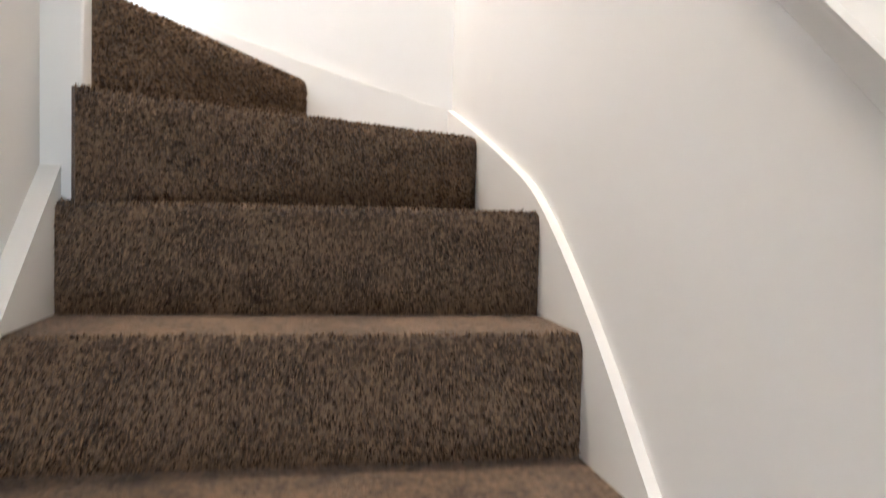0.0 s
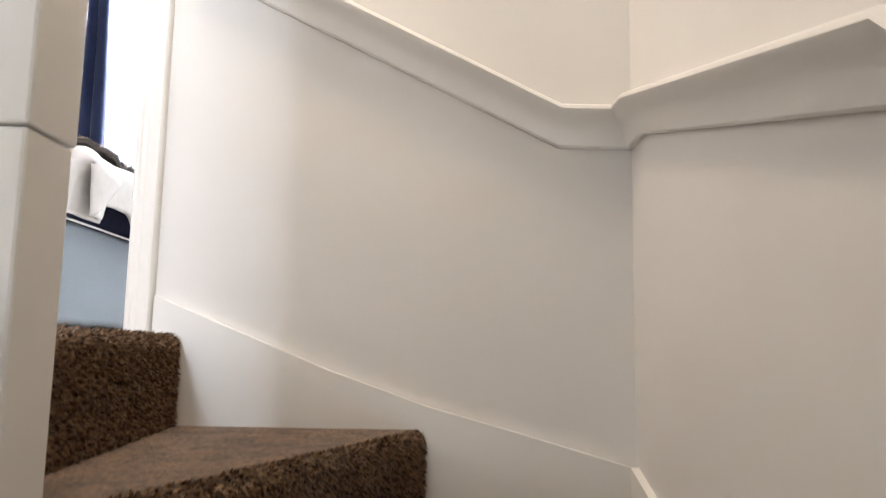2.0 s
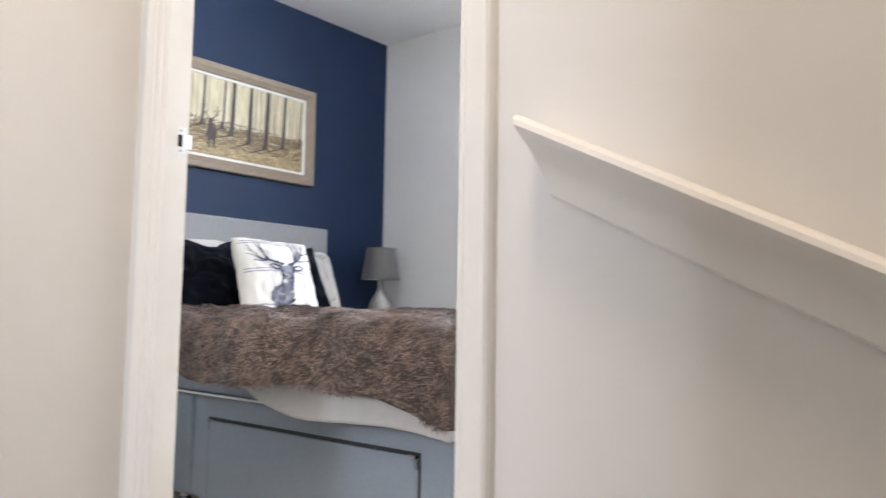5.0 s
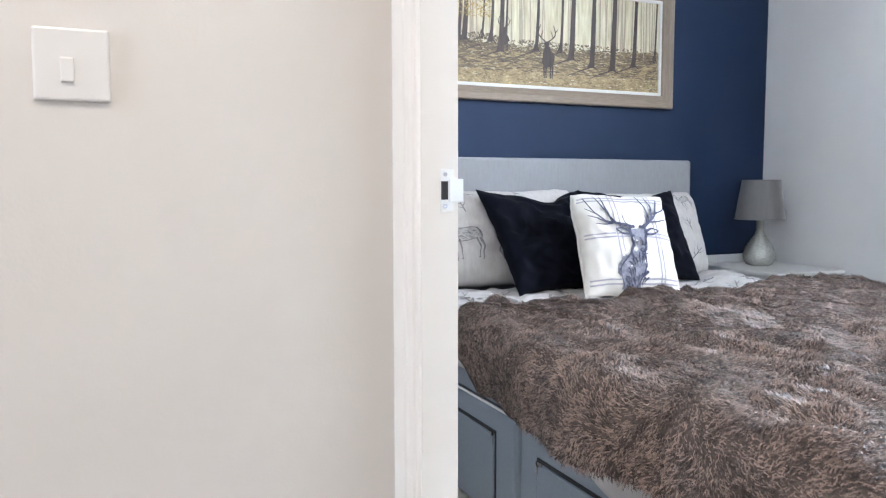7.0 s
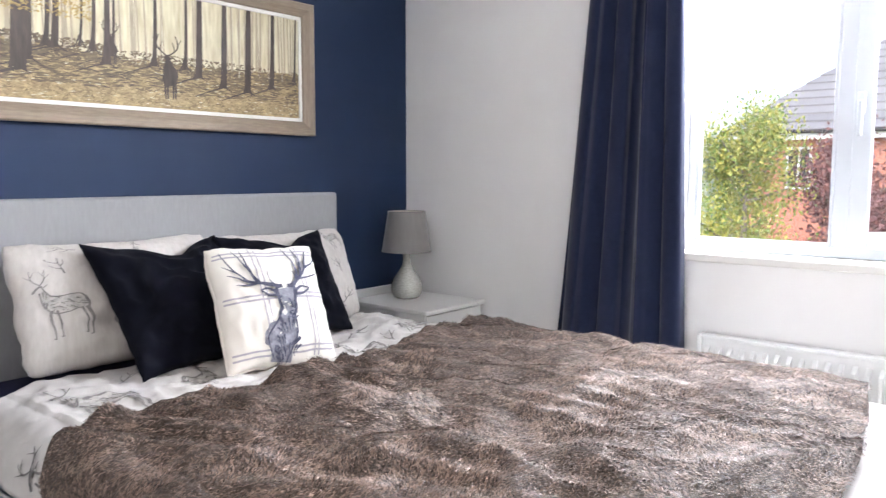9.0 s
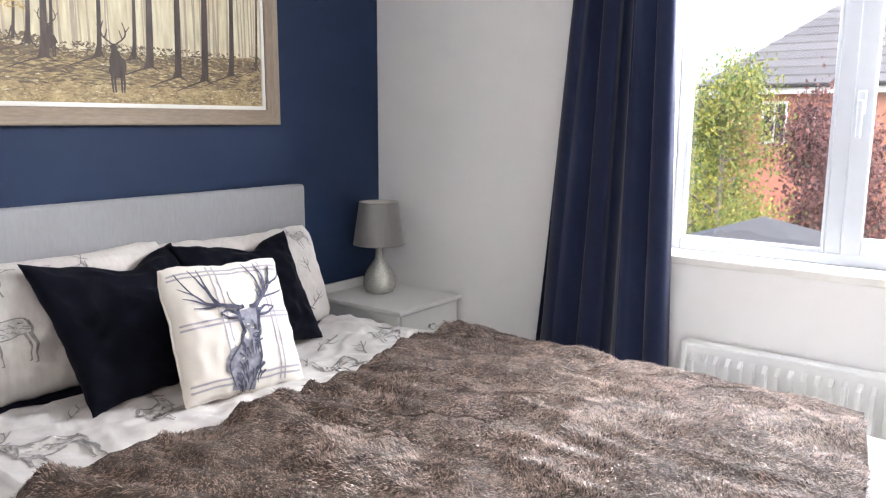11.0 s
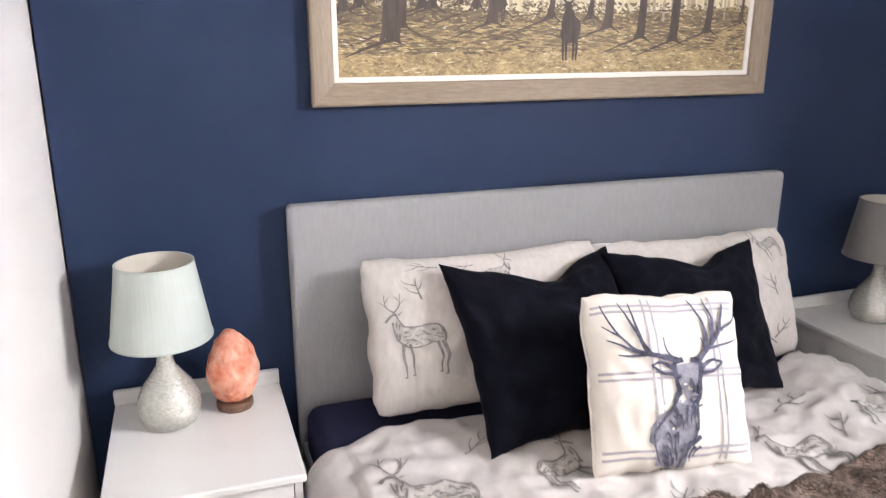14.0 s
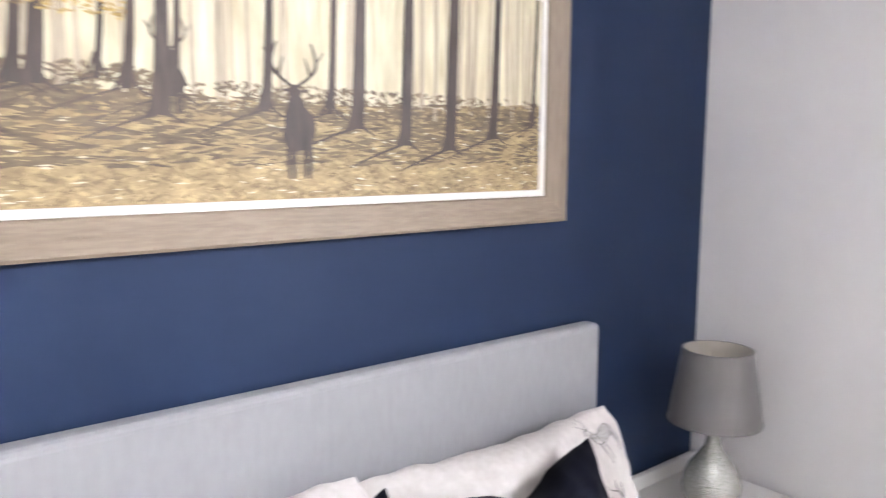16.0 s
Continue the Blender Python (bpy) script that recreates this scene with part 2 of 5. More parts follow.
def turned(profile, at, seg=40):
    bm, rings = lathe(profile, at, seg)
    bm.faces.new(rings[0][::-1]), bm.faces.new(rings[-1])
    return bm


def sweep(path, outs, profile, closed_ends=True):
    """Moulding: profile of (out, up) carried along a path; outs are the outward steps at each point."""
    bm = bmesh.new()
    rings = [[bm.verts.new((p[0] + o[0] * d, p[1] + o[1] * d, p[2] + h)) for d, h in profile] for p, o in zip(path, outs)]
    n = len(profile)
    for a, b in zip(rings, rings[1:]):
        for i in range(n):
            bm.faces.new((a[i], a[(i + 1) % n], b[(i + 1) % n], b[i]))
    if closed_ends:
        bm.faces.new(rings[0]), bm.faces.new(rings[-1][::-1])
    return bm


def slab(name, x0, x1, y0, y1, z0, z1, material, label, category):
    return tagged(part(name, box(x0, x1, y0, y1, z0, z1), material), label, category, kind="structure")


# ---- the shell ----
H = 2.437
XR, YW, XE = 3.922, 2.806, 3.45
DL, DR, DH = 2.04, 2.88, 2.03

# wall with the bedroom doorway: landing face y = 0
bm = box(-0.1, DL, 0.016, 0.064, -0.25, H)
box(DR, XR + 0.1, 0.0, 0.07, -2.75, H, bm=bm)
box(DL, DR, 0.0, 0.07, DH, H, bm=bm)
box(DL, DR, 0.0, 0.07, -0.25, -0.02, bm=bm)
tagged(part("wall_door", bm, M_WALL), "magnolia painted plaster wall with the bedroom doorway", "wall", kind="structure")
slab("wall_stair_side", XR, XR + 0.1, -4.4, 0.0, -2.75, H, M_WALL, "magnolia painted plaster wall beside the stairs", "wall")
slab("wall_landing_end", 1.845, 1.945, -3.5, 0.016, -0.25, H, M_WALL, "magnolia painted plaster wall closing the landing", "wall")
bm = box(1.845, 2.48, -3.6, -3.5, 0.0, H)
box(2.96, XR + 0.1, -3.6, -3.5, 0.0, H, bm=bm)
box(2.48, 2.96, -3.6, -3.5, 0.0, 0.92, bm=bm)
box(2.48, 2.96, -3.6, -3.5, 2.08, H, bm=bm)
tagged(part("wall_landing_back", bm, M_WALL), "plain magnolia wall with the landing window", "wall", kind="structure")
# unseen wall, added to cut the landing daylight off the stair end
slab("wall_daylight_block", 2.95, 3.05, -3.5, -1.45, 0.0, H, M_WALL, "unseen magnolia wall added to block the landing daylight", "wall")
# unseen hall wall; its opening is made up to let the fill light in
bm = box(2.9, 3.18, -4.5, -4.4, -2.75, 0.0)
box(3.82, XR + 0.1, -4.5, -4.4, -2.75, 0.0, bm=bm)
box(3.18, 3.82, -4.5, -4.4, -2.75, -1.85, bm=bm)
box(3.18, 3.82, -4.5, -4.4, -0.55, 0.0, bm=bm)
tagged(part("wall_hall_back", bm, M_WALL), "plain magnolia wall with an added opening for the fill light", "wall", kind="structure")
slab("wall_under_landing", 2.962, 3.062, -4.4, -0.915, -2.75, -0.07, M_WALL, "white painted panel wall below the landing edge", "wall")
slab("floor_hall", 2.9, XR + 0.1, -4.5, 0.0, -2.75, -2.604, M_CARPET, "brown fleck carpet at the stair foot", "floor")
slab("ceiling_hall", 2.9, XR + 0.1, -4.5, -3.5, 0.0, 0.1, M_CEIL, "plain white ceiling over the stair foot", "ceiling")
slab("ceiling_landing", 1.845, XR + 0.1, -3.6, 0.0, H, H + 0.1, M_CEIL, "plain white ceiling over the landing", "ceiling")
slab("floor_landing", 1.945, 3.05, -3.5, -0.905, -0.25, 0.0, M_CARPET, "brown fleck carpet on the landing", "floor")

slab("wall_blue", -0.1, 0.0, 0.07, YW, -0.25, H, M_BLUE, "deep navy blue painted feature wall", "wall")
slab("wall_bedroom_end", XE, XE + 0.1, 0.07, YW, -0.25, H, M_ROOM, "plain white painted bedroom wall", "wall")
slab("floor_bedroom", 0.0, XE, 0.07, YW, -0.25, 0.0, M_CREAM, "pale cream bedroom floor", "floor")
slab("ceiling_bedroom", -0.1, XE + 0.1, 0.0, YW + 0.27, H, H + 0.1, M_CEIL, "plain white bedroom ceiling", "ceiling")
WL, WR, WB, WT = 1.435, 2.70, 0.872, 2.27
bm = box(-0.1, WL, YW, YW + 0.27, -0.25, H)
box(WR, XE + 0.1, YW, YW + 0.27, -0.25, H, bm=bm)
box(WL, WR, YW, YW + 0.27, -0.25, WB, bm=bm)
box(WL, WR, YW, YW + 0.27, WT, H, bm=bm)
tagged(part("wall_window", bm, M_ROOM), "white painted plaster wall with the window", "wall", kind="structure")
slab("threshold_floor", DL, DR, 0.0, 0.07, -0.02, 0.0, M_CREAM, "pale cream floor strip in the doorway", "floor")

# door lining, stops and architraves
door = thing("door_1", (2.46, 0.03, 0), "white gloss door lining and architrave round an open doorway", "doorway", kind="structure")
L0, R0 = 2.064, 2.855
part("lining_jamb", box(DL, L0, 0.013, 0.067, 0, 2.0), M_GLOSS, door)
part("lining_jamb", box(R0, DR, -0.001, 0.071, 0, 2.0), M_GLOSS, door)
part("lining_head", box(DL, DR, -0.001, 0.071, 2.0, DH), M_GLOSS, door)
ARCH = [(0, 0), (0, 0.003), (0.003, 0.006), (0.010, 0.007), (0.012, 0.010), (0.018, 0.013), (0.028, 0.0135), (0.030, 0.016), (0.040, 0.018), (0.050, 0.021), (0.056, 0.021), (0.060, 0.017), (0.062, 0.010), (0.062, 0)]


def architrave(x, sign, face, away):
    """Upright moulding; its stepped section starts at x and widens by sign."""
    return prism([(x + sign * a, face + away * b) for a, b in ARCH], 0.0, 2.062)


for face, away in ((0.0, -1), (0.07, 1)):
    part("architrave", architrave(2.061, -1, 0.016 if away < 0 else 0.064, away), M_GLOSS, door)
    part("architrave", architrave(2.845, 1, face, away), M_GLOSS, door)
    part("architrave_head", box(1.996, 2.912, face, face + away * 0.022, 1.998, 2.062, 0.003), M_GLOSS, door)
strike = part("strike_plate", box(L0, L0 + 0.002, 0.041, 0.060, 0.966, 1.023, 0.0008), M_STEEL, door, "bright steel latch strike plate")
part("latch_hole", box(L0 + 0.0021, L0 + 0.0026, 0.0415, 0.0515, 0.982, 1.007), M_DARK, strike)
part("latch_lip", box(L0 + 0.001, L0 + 0.004, 0.053, 0.074, 0.979, 1.010, 0.0008), M_STEEL, strike)
for z in (0.973, 1.016):
    part("screw", turned([(0.0030, 0), (0.0030, 0.001)], (0, 0, 0), 10), M_CHROME, strike).matrix_local = pose(L0 + 0.002, 0.0475, z, 0, 90, 0)

# ---- stairs ----
RISE, GOING, NEW_Y = 0.186, 0.23, -0.96
SL, SR = 3.095, 3.905
stair = thing("staircase", (3.5, -1.5, -2.604), "winding staircase in brown fleck carpet between white strings", "staircase")


def carpet_step(outline, front, z):
    """A carpeted step: its outline, how many of its first edges are nosings, and its top."""
    bm = prism(outline, z - RISE - 0.03, z)
    bm.verts.ensure_lookup_table()
    n = len(outline)
    tops = [v for v in bm.verts if v.co.z > z - 1e-5]
    a, b = Vector((*outline[0], z)), Vector((*outline[1], z))
    near = [e for e in bm.edges if all(v in tops for v in e.verts) and all(min((v.co - a).length, (v.co - b).length) < 1e-4 for v in e.verts)]
    bmesh.ops.bevel(bm, geom=near, offset=0.028, segments=5, profile=0.5, affect="EDGES")
    return bm


winders = [
    [(SL, -0.958), (SR, -0.96), (SR, -0.02), (3.77, -0.02), (SL, -0.80)],
    [(3.125, -0.955), (SR, -0.425), (SR, -0.02), (3.27, -0.02), (3.05, -0.80)],
    [(3.128, -0.875), (3.486, -0.022), (2.92, -0.022), (2.92, -0.875)],
]
levels = [(-3, winders[0]), (-2, winders[1]), (-1, winders[2])]
for k, outline in levels:
    part("carpeted_step", carpet_step(outline, 1, k * RISE), M_CARPET, stair)
top_out = [(3.036, -0.87), (2.972, -0.022), (2.88, 0.0), (1.945, 0.0), (1.945, -0.905), (3.03, -0.905)]
part("carpeted_landing", carpet_step(top_out, 1, 0.0), M_CARPET, stair)
for i in range(10):
    y = NEW_Y - GOING * (i + 1)
    part("carpeted_step", carpet_step([(SL, y), (SR, y), (SR, y + GOING + 0.03), (SL, y + GOING + 0.03)], 1, -(4 + i) * RISE), M_CARPET, stair)


def carpet_tufts(outline, z, depth, seed):
    """Short pile on a step's riser, nosing and tread."""
    rg = np.random.RandomState(seed)
    a, b = Vector((*outline[0], 0)), Vector((*outline[1], 0))
    along = (b - a).normalized()
    inn = Vector((-along.y, along.x, 0))
    wide, rad = (b - a).length, 0.028
    up, arc = RISE - rad, rad * math.pi / 2
    total = up + arc * 0.8
    count = int(wide * total / 0.0000115)
    e, t = rg.uniform(0.0, wide, count), rg.uniform(0.0, total, count)
    ang = np.clip((t - up) / rad, 0, math.pi / 2)
    ins = rad - rad * np.cos(ang) + np.maximum(0, t - up - arc)
    high = z - RISE + np.minimum(t, up) + rad * np.sin(ang)
    px, py = a.x + along.x * e + inn.x * ins, a.y + along.y * e + inn.y * ins
    keep = np.ones(count, bool)
    n = len(outline)
    for i in range(n):
        (x0, y0), (x1, y1) = outline[i], outline[(i + 1) % n]
        keep &= ((x1 - x0) * (py - y0) - (y1 - y0) * (px - x0)) > -1e-4
    base = np.stack([px, py, high], 1)[keep]
    ang = ang[keep]
    m = len(base)
    nor = np.stack([-inn.x * np.cos(ang), -inn.y * np.cos(ang), np.sin(ang)], 1)
    tan = np.stack([inn.x * np.sin(ang), inn.y * np.sin(ang), np.cos(ang)], 1)
    al = np.array([along.x, along.y, 0.0])
    j = rg.uniform(-1, 1, (m, 4))
    spin = j[:, :1] * 1.5
    wdir = al * np.cos(spin) + tan * np.sin(spin)
    tip = base + nor * (0.006 + 0.003 * j[:, 1:2]) + (tan * -0.0035) + al * 0.003 * j[:, 2:3] + tan * 0.003 * j[:, 3:4]
    wd = 0.0023
    verts = np.empty((m * 3, 3))
    verts[0::3], verts[1::3], verts[2::3] = base - wdir * wd, base + wdir * wd, tip
    me = bpy.data.meshes.new("tufts")
    me.from_pydata(verts.tolist(), [], np.arange(m * 3).reshape(-1, 3).tolist())
    me.materials.append(M_TUFT)
    return me


for k, (outline, z, depth) in enumerate(((winders[0], -3 * RISE, 0.55), (winders[1], -2 * RISE, 0.45), (winders[2], -RISE, 0.5), (top_out, 0.0, 0.3),
                                         ([(SL, NEW_Y - GOING), (SR, NEW_Y - GOING), (SR, NEW_Y), (SL, NEW_Y)], -4 * RISE, GOING),
                                         ([(SL, NEW_Y - 2 * GOING), (SR, NEW_Y - 2 * GOING), (SR, NEW_Y - GOING), (SL, NEW_Y - GOING)], -5 * RISE, GOING))):
    tagged(part("carpet_pile", carpet_tufts(outline, z, depth, k), M_TUFT, stair, "brown and beige fleck pile"), kind="stuff")


def string_board(points, axis, at, thick, low):
    """A board whose top edge follows points of (along, height)."""
    bm = bmesh.new()
    faces = [[], []]
    for side, d in ((0, 0.0), (1, thick)):
        up = [(s, z) for s, z in points]
        down = [(s, z - low) for s, z in points][::-1]
        faces[side] = [bm.verts.new((at + d, s, z) if axis == "x" else (s, at + d, z)) for s, z in up + down]
    n = len(points)
    m = 2 * n
    for i in range(m):
        bm.faces.new((faces[0][i], faces[0][(i + 1) % m], faces[1][(i + 1) % m], faces[1][i]))
    for side in (0, 1):
        f = faces[side]
        for i in range(n - 1):
            bm.faces.new((f[i], f[i + 1], f[m - 2 - i], f[m - 1 - i]))
    return bm


def smooth_line(keys, steps=5):
    out = []
    for i in range(len(keys) - 1):
        p0, p1, p2, p3 = keys[max(i - 1, 0)], keys[i], keys[i + 1], keys[min(i + 2, len(keys) - 1)]
        for j in range(steps):
            t = j / steps
            out.append(tuple(0.5 * (2 * b + (c - a) * t + (2 * a - 5 * b + 4 * c - d) * t * t + (3 * b - a - 3 * c + d) * t ** 3) for a, b, c, d in zip(p0, p1, p2, p3)))
    return out + [keys[-1]]


right_edge = smooth_line([(-3.5, -2.62), (-1.70, -1.138), (-1.42, -0.898), (-1.254, -0.752), (-1.08, -0.622), (-0.91, -0.522), (-0.73, -0.457), (-0.42, -0.364), (-0.02, -0.254)])
part("wall_string", string_board(right_edge, "x", 3.905, 0.017, 0.55), M_GLOSS, stair)
back_edge = [(2.912, 0.080), (2.97, 0.056), (3.10, 0.004), (3.283, -0.069), (3.49, -0.140), (3.67, -0.188), (3.905, -0.254)]
part("wall_string", string_board(back_edge, "y", -0.020, 0.020, 0.55), M_GLOSS, stair)
part("newel_string", string_board([(-3.45, -2.76), (-0.915, -0.492)], "x", 3.062, 0.033, 0.40), M_GLOSS, stair)

# ---- newel, landing edge and balustrade ----
rail_thing = thing("newel", (3.08, -0.915, -0.6), "white painted newel post and moulded landing edge", "newel post")
part("newel_post", box(3.038, 3.128, -0.925, -0.837, -0.75, 0.176, 0.004), M_GLOSS, rail_thing)
part("newel_post", box(3.035, 3.131, -0.928, -0.834, 0.178, 1.08, 0.004), M_GLOSS, rail_thing)
part("newel_cap", box(3.020, 3.138, -0.940, -0.822, 1.08, 1.12, 0.012), M_GLOSS, rail_thing)
NOSE = [(0.0, -0.075), (0.012, -0.075), (0.016, -0.062), (0.024, -0.056), (0.024, -0.040), (0.032, -0.034), (0.040, -0.020), (0.044, -0.004), (0.038, 0.010), (0.024, 0.016), (-0.03, 0.016), (-0.03, -0.075)]
part("landing_nosing", sweep([(3.05, -3.5, 0), (3.05, -0.926, 0)], [(1, 0), (1, 0)], NOSE), M_GLOSS, rail_thing)
# ---- moulded wall handrail ----
RAILP = [(0.0, 0.0), (0.010, 0.0), (0.014, 0.004), (0.017, 0.014), (0.021, 0.027), (0.027, 0.040), (0.035, 0.051), (0.045, 0.060), (0.053, 0.067), (0.057, 0.074), (0.055, 0.081), (0.048, 0.086), (0.036, 0.088), (0.0, 0.088)]
wall_rail = thing("wall_handrail", (3.5, 0.0, 0.45), "white gloss moulded handrail fixed to the stair walls", "handrail")
p = [(2.997, 0, 0.790), (3.762, 0, 0.416), (XR, 0, 0.416), (XR, -0.13, 0.414), (XR, -1.00, 0.186), (XR, -3.4, -1.92)]
o = [(0, -1), (0, -1), (-1, -1), (-1, 0), (-1, 0), (-1, 0)]
for q0, q1 in ((0, 3), (2, 6)):
    bm = sweep(p[q0:q1], o[q0:q1], RAILP)
    if q0 == 0:
        for v in bm.verts:
            if v.co.x < 3.05:
                v.co.x -= 0.36 * (v.co.z - 0.790)
                v.co.z += 0.16 * (v.co.z - 0.790)
    rail = part("rail", bm, M_GLOSS, wall_rail)
    rail.data.polygons.foreach_set("use_smooth", [True] * len(rail.data.polygons))
    rail.data.set_sharp_from_angle(angle=radians(24))

# ---- switch and socket on the landing wall ----
plate = thing("light_switch", (1.945, -0.40, 1.145), "white plastic light switch on the landing wall", "switch")
part("plate", box(1.945, 1.953, -0.447, -0.361, 1.106, 1.194, 0.003), M_PLASTIC, plate)
part("rocker", box(1.952, 1.957, -0.417, -0.401, 1.128, 1.158, 0.002), M_PLASTIC, plate)
plug = thing("wall_socket", (1.945, -0.35, 0.45), "white plastic double power socket low on the wall", "socket")
part("plate", box(1.945, 1.953, -0.406, -0.260, 0.390, 0.486, 0.003), M_PLASTIC, plug)
for yy in (-0.37, -0.297):
    part("earth_slot", box(1.9531, 1.9535, yy - 0.002, yy + 0.002, 0.446, 0.455), M_DARK, plug)
    for d in (-0.011, 0.011):
        part("pin_slot", box(1.9531, 1.9535, yy + d - 0.0035, yy + d + 0.0035, 0.424, 0.428), M_DARK, plug)
fit_l = thing("ceiling_light", (3.05, -0.50, H), "round flush ceiling light over the landing", "lamp")
part("base", turned([(0.17, H - 0.03), (0.17, H)], (3.05, -0.50, 0)), M_PLASTIC, fit_l)

# ---- window ----
win = thing("window_1", (2.05, 3.0, 0.9), "white plastic casement window with a fixed pane and an opening sash", "window", kind="structure")
FY0, FY1 = 2.965, 3.035
part("frame_jamb", box(1.435, 1.470, FY0, FY1, 0.90, WT, 0.004), M_UPVC, win)
part("frame_jamb", box(2.665, 2.70, FY0, FY1, 0.90, WT, 0.004), M_UPVC, win)
part("frame_sill", box(1.470, 2.665, FY0, FY1, 0.90, 0.940, 0.004), M_UPVC, win)
part("frame_head", box(1.470, 2.665, FY0, FY1, 2.23, WT, 0.004), M_UPVC, win)
part("mullion", box(1.990, 2.045, FY0, FY1, 0.940, 2.23, 0.004), M_UPVC, win)
for x0, x1, zz in ((1.470, 1.990, 0.0), (2.045, 2.665, -0.012)):
    pane = part("glass_pane", box(x0 + 0.004, x1 - 0.004, 2.996, 3.000, 0.945, 2.225), M_GLASS, win)
    pane.visible_shadow = False
    w = 0.014 if zz == 0 else 0.062
    f0, f1 = (2.968, 2.994) if zz == 0 else (2.952, 2.994)
    sash = part("glazing_bead" if zz == 0 else "sash", box(x0, x0 + w, f0, f1, 0.940, 2.23, 0.004), M_UPVC, win)
    part("stile", box(x1 - w, x1, f0, f1, 0.940, 2.23, 0.004), M_UPVC, sash)
    part("rail", box(x0 + w, x1 - w, f0, f1, 0.940, 0.940 + w, 0.004), M_UPVC, sash)
    part("rail", box(x0 + w, x1 - w, f0, f1, 2.23 - w, 2.23, 0.004), M_UPVC, sash)
hd = part("sash_handle", box(2.056, 2.084, 2.938, 2.952, 1.425, 1.505, 0.006, 3), M_UPVC, win, "white window handle")
part("lever", box(2.062, 2.080, 2.915, 2.934, 1.345, 1.475, 0.007, 3), M_UPVC, hd)
sill = tagged(part("window_sill", box(1.437, 2.698, 2.796, 2.963, 0.868, 0.900, 0.006, 3), M_GLOSS), "white gloss window sill board", "sill", kind="structure")
part("spandrel", box(1.437, 2.698, 2.835, 2.965, 0.872, 0.898), M_GLOSS, sill)

# ---- curtain and pole ----
curt = thing("curtain", (1.27, 2.73, 0.02), "heavy navy blue curtain hanging in folds beside the window", "curtain")


def curtain_sheet():
    vs, fs = [], []
    nu, nv = 150, 40
    for j in range(nv + 1):
        h = j / nv
        z = 0.02 + 2.17 * h
        left, right = 0.886 + 0.208 * h, 1.548 - 0.062 * h
        for i in range(nu + 1):
            u = i / nu
            wob = 0.018 * noise.noise(Vector((u * 5, h * 1.4, 3)))
            fold = math.sin(u * 6.28 * 4.1 + 1.4 * noise.noise(Vector((u * 3, 7, h * 0.8))) + 0.4)
            sharp = math.copysign(abs(fold) ** 0.7, fold)
            y = 2.735 + (0.040 - 0.008 * h) * sharp * (0.7 + 0.5 * noise.noise(Vector((u * 4, 1, 0)))) + wob
            vs.append((left + (right - left) * u + 0.012 * math.cos(u * 40), y, z))
    w = nu + 1
    for j in range(nv):
        for i in range(nu):
            fs.append((j * w + i, j * w + i + 1, (j + 1) * w + i + 1, (j + 1) * w + i))
    return mesh_of("cloth", vs, fs, M_CURT, True)


cl = part("cloth", curtain_sheet(), M_CURT, curt)
so = cl.modifiers.new("thickness", "SOLIDIFY")
so.thickness = 0.004
pole = thing("curtain_pole", (2.0, 2.74, 2.215), "white curtain pole with a ball finial above the window", "curtain pole")
bmp = turned([(0.013, 0), (0.013, 2.05)], (0, 0, 0), 20)
pp = part("pole", bmp, M_GLOSS, pole, smooth=False)
pp.matrix_basis = pose(1.085, 2.745, 2.222, 0, 90, 0)
fb = part("finial", turned([(0.012, 0), (0.016, 0.006), (0.012, 0.012), (0.024, 0.024), (0.030, 0.042), (0.024, 0.060), (0.008, 0.070)], (0, 0, 0), 20), M_GLOSS, pole, smooth=True)
fb.matrix_basis = pose(1.085, 2.745, 2.222, 0, -90, 0)
part("bracket", box(1.096, 1.112, 2.745, YW, 2.205, 2.235, 0.003), M_GLOSS, pole)
part("bracket", box(3.05, 3.066, 2.745, YW, 2.205, 2.235, 0.003), M_GLOSS, pole)

# ---- radiator ----
radiator = thing("radiator", (2.15, 2.78, 0.12), "white ribbed panel radiator under the window", "radiator")


def radiator_panel():
    vs, fs = [], []
    n = 26
    x0, x1 = 1.60, 2.70
    prof = [(0.0, 0.0), (0.34, 0.0), (0.44, 0.024), (0.74, 0.024), (0.84, 0.0), (1.0, 0.0)]
    xs = [(x0 + (x1 - x0) * (i + a) / n, d) for i in range(n) for a, d in prof[:-1]] + [(x1, 0.0)]
    for z, k in ((0.15, 0.0), (0.175, 0.0), (0.20, 1.0), (0.53, 1.0), (0.555, 0.0), (0.578, 0.0)):
        vs += [(x, 2.742 - d * k, z) for x, d in xs]
    w = len(xs)
    for j in range(5):
        fs += [(j * w + i, j * w + i + 1, (j + 1) * w + i + 1, (j + 1) * w + i) for i in range(w - 1)]
    return mesh_of("ribbed_panel", vs, fs, M_RAD)


part("ribbed_panel", radiator_panel(), M_RAD, radiator)
part("back_panel", box(1.60, 2.70, 2.772, 2.790, 0.15, 0.575, 0.004), M_RAD, radiator)
part("side_cap", box(1.580, 1.600, 2.732, 2.794, 0.15, 0.592, 0.004), M_RAD, radiator)
part("side_cap", box(2.700, 2.718, 2.732, 2.794, 0.15, 0.592, 0.004), M_RAD, radiator)
part("top_grille", box(1.600, 2.700, 2.734, 2.792, 0.579, 0.592, 0.003), M_RAD, radiator)
part("wall_bracket", box(1.72, 1.76, 2.790, YW, 0.25, 0.50), M_RAD, radiator)
part("wall_bracket", box(2.52, 2.56, 2.790, YW, 0.25, 0.50), M_RAD, radiator)
part("valve_pipe", turned([(0.008, 0), (0.008, 0.20)], (1.588, 2.765, 0), 14), M_CHROME, radiator)

